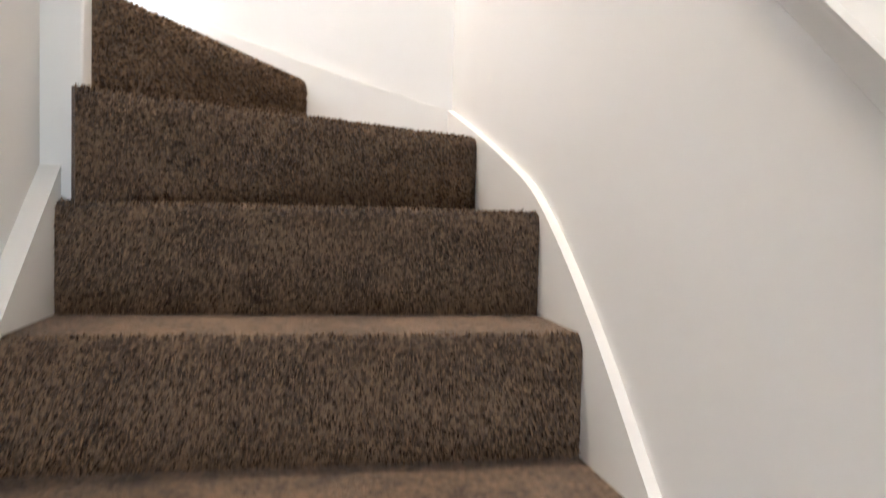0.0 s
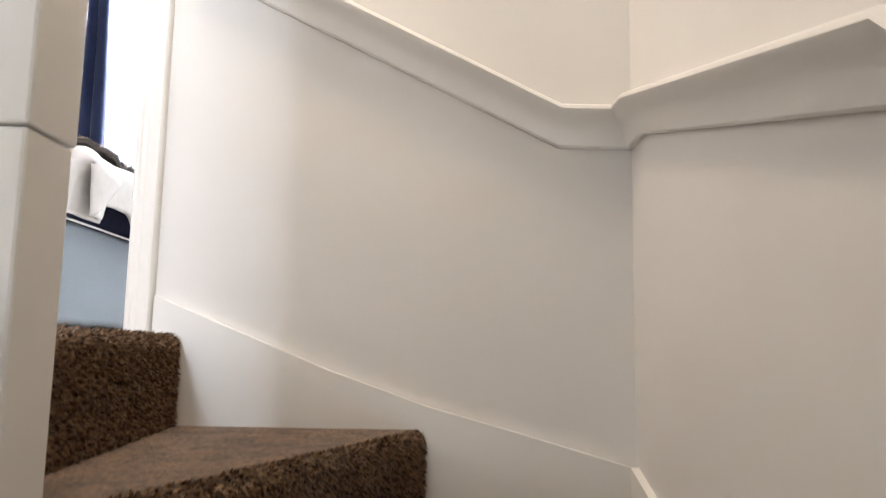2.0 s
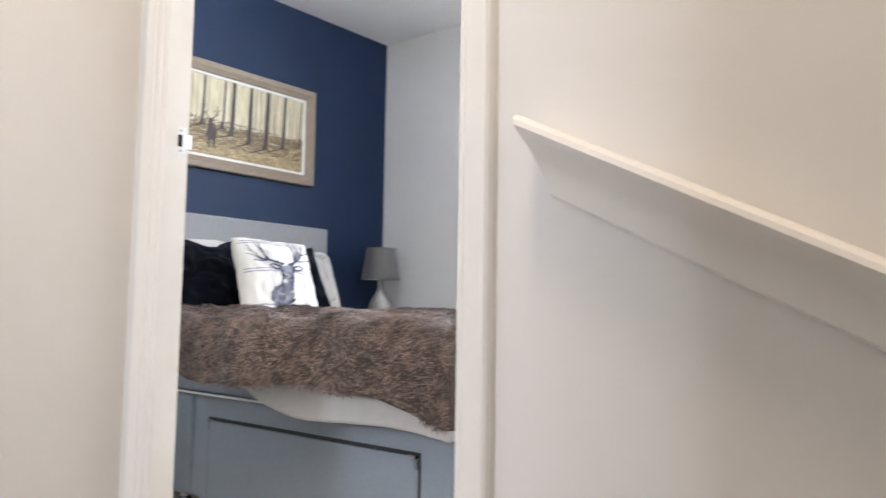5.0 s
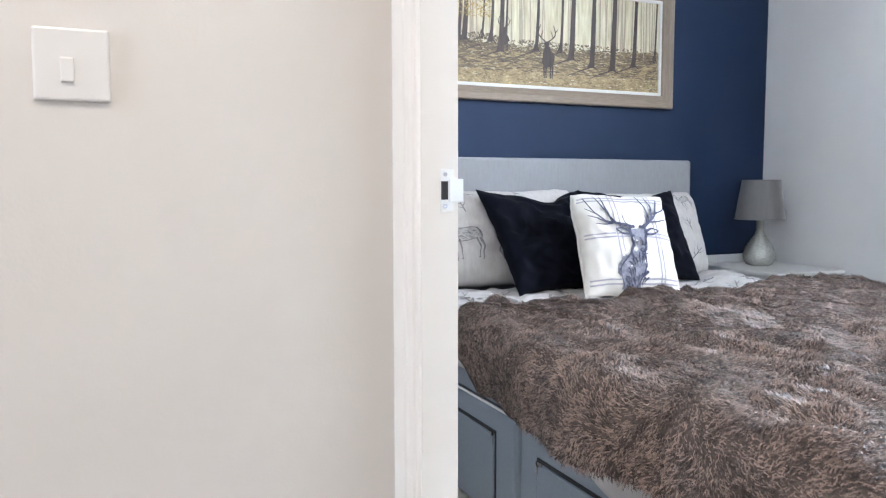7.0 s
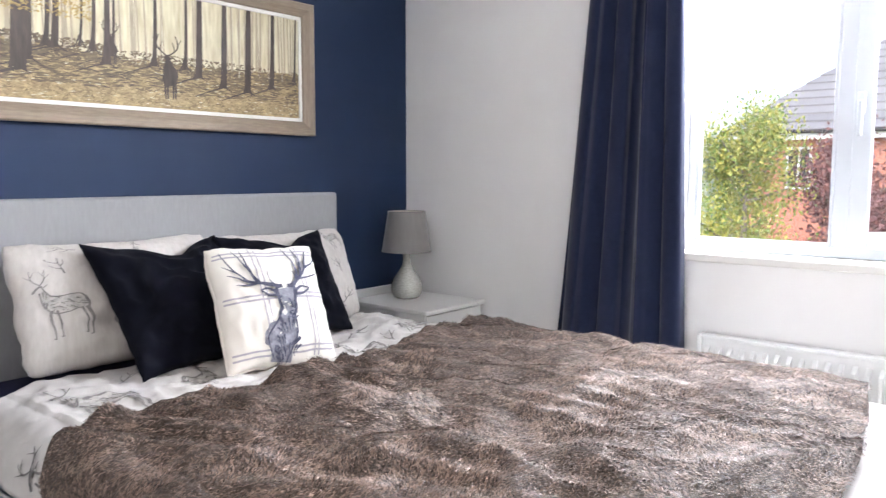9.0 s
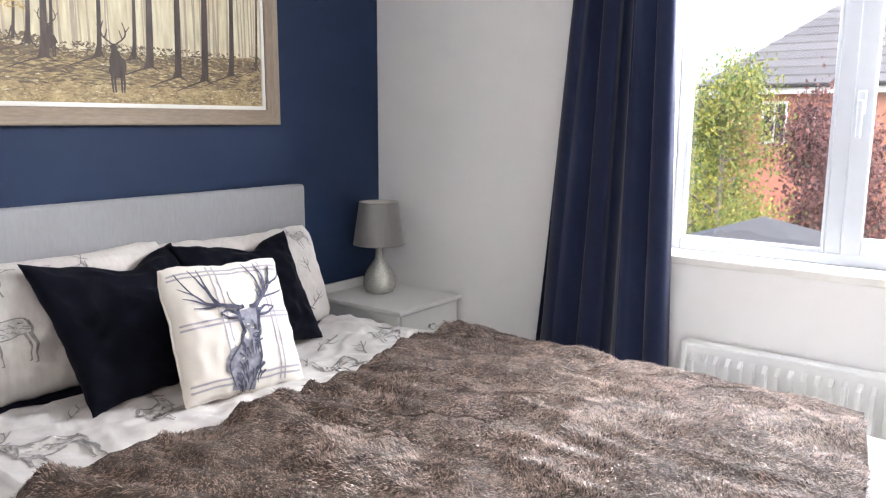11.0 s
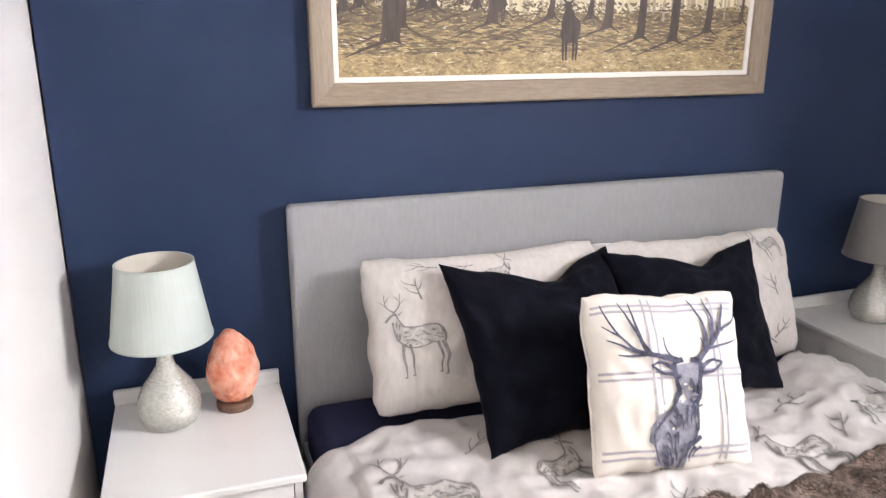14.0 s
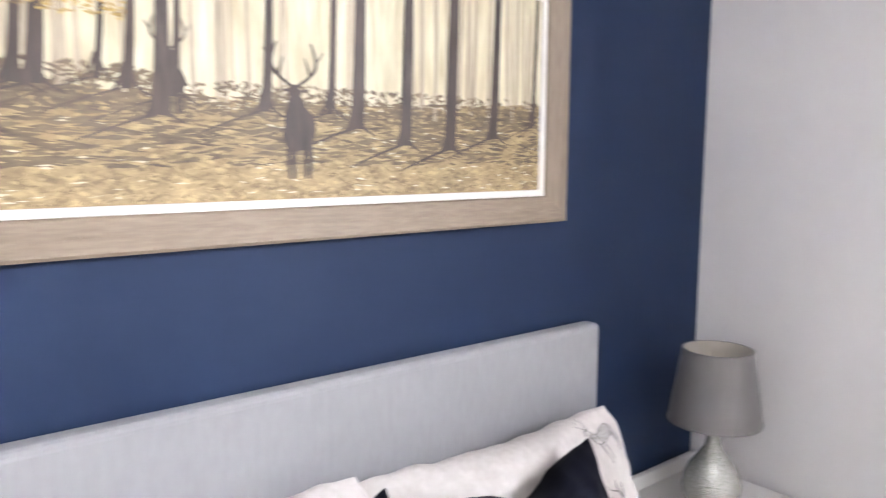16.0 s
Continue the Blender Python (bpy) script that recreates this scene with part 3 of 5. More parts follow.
# ---- skirting boards ----
SK = [(0, 0), (0.014, 0), (0.014, 0.075), (0.008, 0.090), (0, 0.095)]
for nm, pts, outs in (("baseboard_blue", [(0, 0.07, 0), (0, YW, 0)], (1, 0)), ("baseboard_window", [(0.0145, YW, 0), (XE, YW, 0)], (0, -1)), ("baseboard_door", [(0.0145, 0.064, 0), (1.998, 0.064, 0)], (0, 1)), ("baseboard_landing", [(1.945, -0.002, 0), (1.945, -3.5, 0)], (1, 0))):
    tagged(part(nm, sweep(pts, [outs, outs], SK), M_GLOSS), "white gloss skirting board along the wall", "skirting board", kind="structure")

# ---- the bed ----
BX0, BX1, BY0, BY1 = 0.085, 2.322, 0.622, 2.253
bed = thing("divan_bed", (1.2, 1.45, 0), "grey upholstered divan bed with side drawers and navy mattress sheet", "bed")
part("base", box(BX0, 1.248, BY0, BY1, 0.035, 0.368, 0.022, 4), M_DIVAN, bed)
part("base", box(1.256, BX1, BY0, BY1, 0.035, 0.368, 0.022, 4), M_DIVAN, bed)
for x0, x1 in ((0.45, 1.122), (1.364, 2.243)):
    part("drawer_gap", box(x0 - 0.006, x1 + 0.006, BY0 - 0.003, BY0 + 0.004, 0.042, 0.302), M_DARK, bed)
    dr = part("drawer", box(x0, x1, BY0 - 0.008, BY0 + 0.004, 0.046, 0.292, 0.004), M_DIVAN, bed)
    for xx, sg in ((x0, 1), (x1, -1)):
        part("corner_clip", box(xx, xx + sg * 0.026, BY0 - 0.010, BY0 - 0.006, 0.287, 0.296), M_CHROME, dr)
        part("corner_clip", box(xx, xx + sg * 0.006, BY0 - 0.010, BY0 - 0.006, 0.262, 0.296), M_CHROME, dr)
part("border_band", box(BX0, BX1 - 0.02, BY0 + 0.002, BY0 + 0.05, 0.374, 0.440, 0.012, 3), M_DIVAN, bed)
part("mattress", box(BX0, BX1 - 0.01, BY0 + 0.012, BY1 - 0.01, 0.372, 0.562, 0.045, 5), M_SHEET, bed, "navy fitted sheet over the mattress", smooth=True)


def piping():
    c = bpy.data.curves.new("piping", "CURVE")
    c.dimensions, c.bevel_depth, c.bevel_resolution = "3D", 0.004, 2
    s = c.splines.new("POLY")
    pts = [(BX0, BY0 - 0.001), (BX1 - 0.02, BY0 - 0.001), (BX1 + 0.001, BY0 + 0.02), (BX1 + 0.001, BY1)]
    s.points.add(len(pts) - 1)
    for q, (x, y) in zip(s.points, pts):
        q.co = (x, y, 0.370, 1)
    c.materials.append(M_GLOSS)
    return c


part("piping", piping(), M_GLOSS, bed, "pale piping along the base edge")
part("headboard", box(0.026, 0.078, 0.620, 2.253, 0.30, 1.127, 0.016, 4), M_HEAD, bed, "plain grey fabric headboard", smooth=False)
for x in (0.25, 1.15, 1.36, 2.29):
    for y in (0.675, 2.2):
        part("glide", turned([(0.012, 0.034), (0.012, 0.012), (0.022, 0.010), (0.024, 0.004), (0.020, 0.0)], (x, y, 0), 16), M_CHROME, bed)


def ease(a, b, x):
    t = max(0.0, min(1.0, (x - a) / (b - a)))
    return t * t * (3 - 2 * t)


def section(q, half, top, r):
    """Cloth over the bed's width: q metres from the middle along the cloth; gives across, height and the slope."""
    s = 1 if q >= 0 else -1
    a = abs(q)
    flat = half - r
    if a <= flat:
        return s * a, top
    arc = r * math.pi / 2
    if a <= flat + arc:
        t = (a - flat) / r
        return s * (flat + r * math.sin(t)), top - r + r * math.cos(t)
    return s * half, top - r - (a - flat - arc)


MIDY = (BY0 + BY1) / 2
FX = BX1 + 0.075


def duvet_at(x, q):
    """The duvet: x along the bed, q across it on the cloth."""
    y, z = section(q, 0.862, 0.592, 0.085)
    amp = (1.0 if abs(q) < 0.75 else 0.5) * (1 - 0.65 * ease(1.0, 1.2, x))
    z -= 0.016 * ease(1.0, 1.2, x)
    head = max(0.0, 1 - abs(x - 0.68) / 0.45)
    wr = 0.016 * noise.noise(Vector((x * 2.2, q * 2.4, 1.0))) + 0.012 * (0.35 + head) * (1 - abs(noise.noise(Vector((x * 7 + q * 4, q * 6 - x * 3, 5.0)))) * 2.2)
    wr += 0.007 * noise.noise(Vector((x * 17 + q * 6, q * 15, 2.0)))
    far = max(0.0, q - 0.1)
    wr += 0.024 * far * math.sin(9 * x + 16 * q + 3 * noise.noise(Vector((x * 3, q * 3, 9))))
    wr += 0.012 * (0.5 + far) * (1 - ease(0.95, 1.1, x)) * (1 - 2.6 * abs(noise.noise(Vector((x * 13 + q * 5, q * 12 - x * 6, 12.0)))))
    if abs(q) > 0.80:
        flare = (abs(q) - 0.80)
        y += math.copysign(0.02 * math.sin(x * 11 + 2 * noise.noise(Vector((x * 2, 0, 0)))) * min(1, flare * 6) + 0.10 * flare, y)
    raw = max(0.0, x - FX)
    if raw > 0:
        free = 1 - ease(0.80, 0.93, abs(q))
        foot, r = raw * free, 0.06
        t = min(foot / r, 1.5708)
        z -= r - r * math.cos(t) + max(0.0, foot - r * 1.5708)
        x = FX + r * math.sin(t) + 0.012 * math.sin(q * 13) + 0.030 * (1 - free) * min(1.0, raw * 14)
        y -= math.copysign((1 - free) * max(0.0, raw - 0.035), y)
    return Vector((x, MIDY + y, z + wr * amp))


def cloth_mesh(name, f, edges, nu, nv, material):
    """A cloth sheet; edges gives its place along and across the bed for s, t in 0..1."""
    vs, fs = [], []
    for j in range(nv + 1):
        for i in range(nu + 1):
            vs.append(f(*edges(i / nu, j / nv)))
    w = nu + 1
    for j in range(nv):
        for i in range(nu):
            fs.append((j * w + i, j * w + i + 1, (j + 1) * w + i + 1, (j + 1) * w + i))
    return mesh_of(name, vs, fs, material, True)


def duvet_edges(s, t):
    x = 0.40 + 2.2 * s
    hang = 0.955 + 0.088 * ease(1.35, 1.85, x) + 0.010 * noise.noise(Vector((x * 4, 2, 0)))
    q = -hang + (hang + 0.98) * t
    head = 0.40 + 0.04 * math.sin(q * 5 + 1) + 0.10 * max(0.0, -q - 0.55)
    foot = 2.655 + 0.02 * noise.noise(Vector((q * 6, 0, 4))) - 0.06 * ease(-0.73, -0.68, q) * (1 - ease(-0.52, -0.44, q))
    return head + (foot - head) * s, q


duvet = thing("duvet", (1.4, MIDY, 0.6), "white cotton duvet with grey woodland print, rumpled on the bed", "duvet")
dv = part("cover", cloth_mesh("cover", duvet_at, duvet_edges, 220, 200, M_DUVET), M_DUVET, duvet)
so = dv.modifiers.new("thickness", "SOLIDIFY")
so.thickness, so.offset = 0.014, -1.0


# ---- prints laid on cloth ----
def normal_at(f, u, v, du=0.004):
    a = f(u + du, v) - f(u - du, v)
    b = f(u, v + du) - f(u, v - du)
    n = a.cross(b)
    return n.normalized() if n.length else Vector((0, 0, 1))


class Ink:
    """Flat printed strokes that follow a cloth."""

    def __init__(self, f, lift=0.0016, flip=1):
        self.f, self.lift, self.flip, self.vs, self.fs = f, lift, flip, [], []
        self.step = 0.00004

    def put(self, u, v):
        self.vs.append(self.f(u, v) + normal_at(self.f, u, v) * self.lift * self.flip)
        return len(self.vs) - 1

    def stroke(self, pts, w0, w1, n=10):
        """A tapered ribbon along a smooth line."""
        self.lift += self.step
        line = smooth_line(pts, max(2, n // (len(pts) - 1)))
        rows = []
        for i, (u, v) in enumerate(line):
            a, b = line[max(i - 1, 0)], line[min(i + 1, len(line) - 1)]
            dx, dy = b[0] - a[0], b[1] - a[1]
            k = math.hypot(dx, dy) or 1
            w = (w0 + (w1 - w0) * i / (len(line) - 1)) / 2
            rows.append((self.put(u - dy / k * w, v + dx / k * w), self.put(u + dy / k * w, v - dx / k * w)))
        for a, b in zip(rows, rows[1:]):
            self.fs.append((a[0], a[1], b[1], b[0]))

    def blot(self, u, v, ru, rv, turn=0.0, n=18, rings=3, rough=0.1):
        """A plain oval patch."""
        self.lift += self.step
        c, s = math.cos(turn), math.sin(turn)
        mid = self.put(u, v)
        last = None
        for r in range(1, rings + 1):
            ring = []
            for i in range(n):
                a = 6.28318 * i / n
                k = r / rings * (1 + (rough * noise.noise(Vector((a * 2, u * 9, v * 9))) if r == rings else 0))
                x, y = ru * k * math.cos(a), rv * k * math.sin(a)
                ring.append(self.put(u + x * c - y * s, v + x * s + y * c))
            for i in range(n):
                j = (i + 1) % n
                self.fs.append((mid, ring[i], ring[j]) if last is None else (last[i], ring[i], ring[j], last[j]))
            last = ring

    def mesh(self, name, material):
        return mesh_of(name, self.vs, self.fs, material)


def deer_motif(ink, u, v, s, turn=0.0, side=1, tall=1.0):
    """A simplified deer sketch on four legs, antlers at one end, in outline and hatching."""
    c, sn = math.cos(turn), math.sin(turn)
    rg = random.Random(int(u * 900 + v * 700))

    def p(x, y):
        x *= side
        return (u + s * (x * c - y * sn), v + s * tall * (x * sn + y * c))
    back = [(-0.17, 0.17), (-0.02, 0.15), (0.16, 0.17), (0.31, 0.15), (0.37, 0.04)]
    belly = [(-0.22, -0.02), (-0.12, -0.10), (0.06, -0.11), (0.20, -0.07), (0.30, -0.08)]
    ink.stroke([p(*q) for q in back], s * 0.030, s * 0.030, 16)
    ink.stroke([p(*q) for q in belly], s * 0.030, s * 0.026, 16)
    for k in range(26):
        f = rg.random()
        x = -0.18 + 0.52 * f
        y = rg.uniform(-0.09, 0.15)
        l = rg.uniform(0.04, 0.10)
        ink.stroke([p(x, y), p(x + l * 0.5, y + rg.uniform(-0.03, 0.02)), p(x + l, y + rg.uniform(-0.05, 0.02))], s * rg.uniform(0.012, 0.035), s * 0.008, 4)
    ink.stroke([p(0.35, 0.12), p(0.385, 0.0), p(0.35, -0.10)], s * 0.040, s * 0.030, 6)
    for x, knee, l, w in ((-0.17, -0.02, 0.50, 0.050), (-0.09, 0.03, 0.47, 0.036), (0.27, 0.04, 0.46, 0.040), (0.34, 0.05, 0.50, 0.060)):
        ink.stroke([p(x, -0.06), p(x + knee, -0.24), p(x + knee * 0.4, -0.36), p(x + knee * 0.5, -l)], s * w, s * 0.016, 12)
        ink.stroke([p(x + knee * 0.5 - 0.03, -l), p(x + knee * 0.5 + 0.01, -l + 0.01)], s * 0.03, s * 0.03, 3)
    ink.stroke([p(-0.16, 0.16), p(-0.22, 0.26), p(-0.25, 0.34)], s * 0.028, s * 0.022, 8)
    ink.stroke([p(-0.23, -0.02), p(-0.29, 0.10), p(-0.31, 0.24)], s * 0.028, s * 0.022, 8)
    for k in range(7):
        x, y = rg.uniform(-0.28, -0.20), rg.uniform(0.04, 0.24)
        ink.stroke([p(x, y), p(x - 0.01, y - 0.08)], s * 0.022, s * 0.010, 3)
    ink.stroke([p(-0.24, 0.35), p(-0.32, 0.33), p(-0.40, 0.25)], s * 0.050, s * 0.035, 8)
    ink.stroke([p(-0.22, 0.33), p(-0.16, 0.37)], s * 0.035, s * 0.012, 4)
    for k in (-1, 1):
        ink.stroke([p(-0.27, 0.37), p(-0.27 + 0.09 * k, 0.46), p(-0.25 + 0.10 * k, 0.62)], s * 0.024, s * 0.008, 8)
        ink.stroke([p(-0.27 + 0.08 * k, 0.45), p(-0.27 + 0.18 * k, 0.55)], s * 0.018, s * 0.006, 4)
        ink.stroke([p(-0.26 + 0.09 * k, 0.52), p(-0.26 + 0.03 * k, 0.60)], s * 0.016, s * 0.006, 4)


def twig_motif(ink, u, v, s, turn=0.0):
    c, sn = math.cos(turn), math.sin(turn)

    def p(x, y):
        return (u + s * (x * c - y * sn), v + s * (x * sn + y * c))
    ink.stroke([p(0, -0.4), p(0.02, 0), p(0.1, 0.4)], s * 0.05, s * 0.02, 8)
    for k, y in ((-1, -0.2), (1, -0.05), (-1, 0.12)):
        ink.stroke([p(0.02, y), p(0.14 * k, y + 0.14), p(0.20 * k, y + 0.32)], s * 0.04, s * 0.012, 6)


def motif_part(surface, parent, kind, *where):
    """One printed motif as a part of its cloth, with a pale wash under the larger ones."""
    if kind is deer_motif:
        u, v, s, turn, side, tall = (*where, 0.0, 1, 1.0)[:6] if len(where) == 3 else (*where, 1.0)[:6]
        wash = Ink(surface, 0.0014)
        c, sn = math.cos(turn), math.sin(turn)
        for x, y, ru, rv in ((0.09, 0.03, 0.29, 0.13), (-0.24, 0.14, 0.06, 0.14)):
            x *= side
            wash.blot(u + s * (x * c - y * sn), v + s * tall * (x * sn + y * c), s * ru, s * rv * tall, turn, 18, 3, 0.15)
        tagged(part("motif_wash", wash.mesh("motif_wash", M_PRINTL), M_PRINTL, parent, "pale grey print wash"), kind="stuff")
    ink = Ink(surface, 0.002)
    kind(ink, *where)
    tagged(part("printed_motif", ink.mesh("printed_motif", M_PRINT), M_PRINT, parent, "soft grey sketch print"), kind="stuff")


for row in ((0.70, -0.62, 0.26, 1.5, 1), (0.66, -0.28, 0.20, 1.9, -1), (0.98, -0.86, 0.22, 1.2, 1), (0.80, 0.28, 0.22, 1.6, 1), (0.72, 0.62, 0.2, 1.2, -1)):
    motif_part(duvet_at, duvet, deer_motif, *row)
for row in ((0.52, -0.45, 0.12, 0.6), (0.62, 0.05, 0.14, 2.2), (0.86, -0.1, 0.13, 1.0), (0.60, 0.42, 0.15, 0.3), (0.85, 0.55, 0.13, 2.0), (0.90, -0.5, 0.12, 1.7), (0.75, 0.45, 0.12, 1.1), (0.62, 0.72, 0.13, 2.4)):
    motif_part(duvet_at, duvet, twig_motif, *row)


# ---- faux fur throw ----
def throw_at(x, q):
    p = duvet_at(min(x, FX - 0.01), max(-0.80, min(q, 0.80)))
    hug = ease(FX - 0.22, FX, x)
    y, z = section(q, 0.925 - 0.022 * hug, 0.622 - 0.012 * hug, 0.10)
    wr = 0.3 * (p.z - 0.592) - 0.015 if abs(q) < 0.8 else -0.015
    wr += 0.018 * (1 - 2.6 * abs(noise.noise(Vector((x * 3.4 + q * 3.0, q * 6.5 - x * 2.2, 7.7))))) + 0.006 * noise.noise(Vector((x * 9, q * 9, 3.3)))
    wr += 0.024 * (0.8 - 2.4 * abs(noise.noise(Vector((q * 8 - x * 2.5, x * 1.6 + q, 6.1))))) * (1 - ease(1.05, 1.75, x))
    wr += 0.007 * (1 - 2.6 * abs(noise.noise(Vector((x * 11 - q * 6, q * 4 + x * 4, 1.7))))) * (1 - 0.5 * ease(1.4, 2.0, x))
    wr *= 1 - 0.65 * ease(0.80, 0.95, abs(q))
    if q < -0.80:
        y -= 0.03 * math.sin(x * 8 + 2.5 * noise.noise(Vector((x * 2, 3, 1)))) * min(1, (-q - 0.80) * 5)
    foot = max(0.0, x - (FX - 0.03)) * ease(-0.86, -0.62, q)
    xx = x
    if foot > 0:
        r = 0.07
        t = min(foot / r, 1.5708)
        z -= r - r * math.cos(t) + max(0.0, foot - r * 1.5708)
        xx = FX - 0.03 + r * math.sin(t)
    return Vector((xx, MIDY + y, z + wr))


def throw_edges(s, t):
    x = 0.92 + 1.5 * s
    low = 1.065 + 0.012 * math.sin(x * 6)
    q = -low + (low + 0.866 + 0.012 * math.sin(x * 7)) * t
    head = 0.925 + 0.020 * math.sin(q * 4.0 + 2.0) + max(0.0, -q - 0.76) * 1.0 - 0.05 * max(0, q)
    foot = FX + 0.026 + 0.008 * math.sin(q * 9) - 0.072 * (q + 0.95) - 0.05 * ease(0.5, 0.86, q)
    return head + (foot - head) * s, q


throw = thing("fur_throw", (1.65, MIDY, 0.65), "brown faux fur throw spread over the lower bed", "blanket")
tb = part("backing", cloth_mesh("backing", throw_at, throw_edges, 160, 170, M_FURB), M_FURB, throw)
so = tb.modifiers.new("thickness", "SOLIDIFY")
so.thickness, so.offset = 0.016, 0.6


def fur_pile(count):
    rg = np.random.RandomState(11)
    vs, fs = [], []
    ss, ts = rg.uniform(0, 1, count), rg.uniform(0, 1, count)
    rnd = rg.uniform(-1, 1, (count, 6))
    for k in range(count):
        x, q = throw_edges(ss[k], ts[k])
        p = throw_at(x, q)
        n = normal_at(throw_at, x, q, 0.012)
        ang = 5.5 * noise.noise(Vector((x * 2.6, q * 2.6, 4))) + 2.2 * noise.noise(Vector((x * 11, q * 11, 8))) + 0.7 * rnd[k][0]
        tu = (throw_at(x + 0.01, q) - p).normalized()
        tv = n.cross(tu)
        d = tu * math.cos(ang) + tv * math.sin(ang)
        sd = n.cross(d)
        ln = 0.0145 + 0.005 * rnd[k][1]
        wd = 0.00125 + 0.0004 * rnd[k][2]
        b = p + n * 0.010
        mid = b + d * ln * 0.55 + n * ln * (0.34 + 0.15 * rnd[k][3])
        tip = b + d * ln * 1.1 + n * ln * (0.30 + 0.25 * rnd[k][4]) + sd * ln * 0.25 * rnd[k][5]
        i = len(vs)
        vs += [b - sd * wd, b + sd * wd, mid + sd * wd * 0.8, mid - sd * wd * 0.8, tip]
        fs += [(i, i + 1, i + 2, i + 3), (i + 3, i + 2, i + 4)]
    return mesh_of("fur_nap", vs, fs, M_FUR)


tagged(part("fur_nap", fur_pile(190000), M_FUR, throw, "long brown faux fur pile"), kind="stuff")


# ---- pillows and cushions ----
def corner_pose(bl, br, tl):
    """The pose of a cushion from three of its corners, and its width and height."""
    bl, br, tl = Vector(bl), Vector(br), Vector(tl)
    ex = (br - bl).normalized()
    ey = (tl - bl)
    ey = (ey - ex * ey.dot(ex)).normalized()
    ez = ex.cross(ey)
    mid = (br + tl) / 2
    return Matrix(((ex.x, ey.x, ez.x, mid.x), (ex.y, ey.y, ez.y, mid.y), (ex.z, ey.z, ez.z, mid.z), (0, 0, 0, 1))), (br - bl).length, (tl - bl).length


def cushion(name, label, bl, br, tl, thick, material, seed, sag=0.0, pinch=0.07, crease=0.006, pipe=None, corner=0.0, chop=0.0, dip=0.15, ragged=0.0):
    m, w, h = corner_pose(bl, br, tl)

    def face(u, v, s=1):
        k = max(0.0, (1 - u * u) * (1 - v * v))
        bulge = thick / 2 * k ** 0.42
        x = w / 2 * u * (1 - pinch * (1 - v * v) * abs(u) ** 3)
        y = h / 2 * v * (1 - pinch * (1 - u * u) * abs(v) ** 3)
        x, y = x * (1 - corner * abs(v) ** 7), y * (1 - corner * abs(u) ** 7)
        y -= sag * max(0.0, v) ** 2 * (1 - u * u) + chop * max(0.0, v) ** 1.5 * math.exp(-((u - dip) / 0.30) ** 2)
        if ragged:
            x += ragged * abs(u) ** 4 * (noise.noise(Vector((v * 2.6, seed, u))) + 0.5 * noise.noise(Vector((v * 7, seed + 2, u))))
            y += ragged * abs(v) ** 4 * (noise.noise(Vector((u * 2.6, v, seed))) + 0.5 * noise.noise(Vector((u * 7, v, seed + 4))))
        cr = crease * (noise.noise(Vector((u * 2.3, v * 2.3, seed))) + 0.6 * noise.noise(Vector((u * 6 + v * 2, v * 5, seed + 3))))
        cr += crease * 1.5 * k ** 0.5 * (0.4 - abs(noise.noise(Vector((u * 3.1 - v, v * 3.3 + u, seed + 9)))) * 2)
        return Vector((x, y, s * bulge + cr * (k ** 0.3)))

    ob = thing(name, m.translation, label, "pillow" if "pillow" in name else "cushion")
    n = 56
    vs, fs = [], []
    for s in (1, -1):
        base = len(vs)
        for j in range(n + 1):
            for i in range(n + 1):
                a, b = -1 + 2 * i / n, -1 + 2 * j / n
                vs.append(m @ face(math.sin(a * 1.5708), math.sin(b * 1.5708), s))
        for j in range(n):
            for i in range(n):
                q = (base + j * (n + 1) + i, base + j * (n + 1) + i + 1, base + (j + 1) * (n + 1) + i + 1, base + (j + 1) * (n + 1) + i)
                fs.append(q if s == 1 else q[::-1])
    part("cover", mesh_of("cover", vs, fs, material, True), material, ob)
    if pipe:
        c = bpy.data.curves.new("piping", "CURVE")
        c.dimensions, c.bevel_depth, c.bevel_resolution = "3D", 0.0035, 2
        sp = c.splines.new("POLY")
        loop = [(t / 12, -1) for t in range(-12, 12)] + [(1, t / 12) for t in range(-12, 12)] + [(-t / 12, 1) for t in range(-12, 12)] + [(-1, -t / 12) for t in range(-12, 12)]
        sp.points.add(len(loop) - 1)
        for q, (a, b) in zip(sp.points, loop):
            q.co = (*(m @ face(a, b)), 1)
        sp.use_cyclic_u = True
        c.materials.append(pipe)
        part("piping", c, pipe, ob)
    return ob, (lambda u, v: m @ face(max(-1, min(1, u)), max(-1, min(1, v))))


pl, fpl = cushion("pillow", "linen pillow with grey animal print against the headboard", (0.315, 0.785, 0.595), (0.315, 1.500, 0.595), (0.165, 0.775, 0.995), 0.18, M_LINEN, 1.0, 0.016, 0.03, 0.011, None, 0.05, ragged=0.009)
for row in ((-0.66, -0.06, 0.56, 0.0, 1, 1.65), (0.05, 0.66, 0.34, 0.2, -1, 1.5), (-0.05, -0.15, 0.5, 0.1, -1, 1.5)):
    motif_part(fpl, pl, deer_motif, *row)
for row in ((-0.62, 0.55, 0.35, 0.2), (-0.2, -0.1, 0.3, 0.5), (-0.55, 0.84, 0.3, 1.4), (-0.25, 0.8, 0.25, 1.7)):
    motif_part(fpl, pl, twig_motif, *row)
pr, fpr = cushion("pillow", "linen pillow with grey twig print beside the lamp", (0.320, 1.480, 0.595), (0.335, 2.165, 0.595), (0.165, 1.455, 0.980), 0.18, M_LINEN, 5.0, 0.016, 0.03, 0.011, None, 0.05, ragged=0.009)
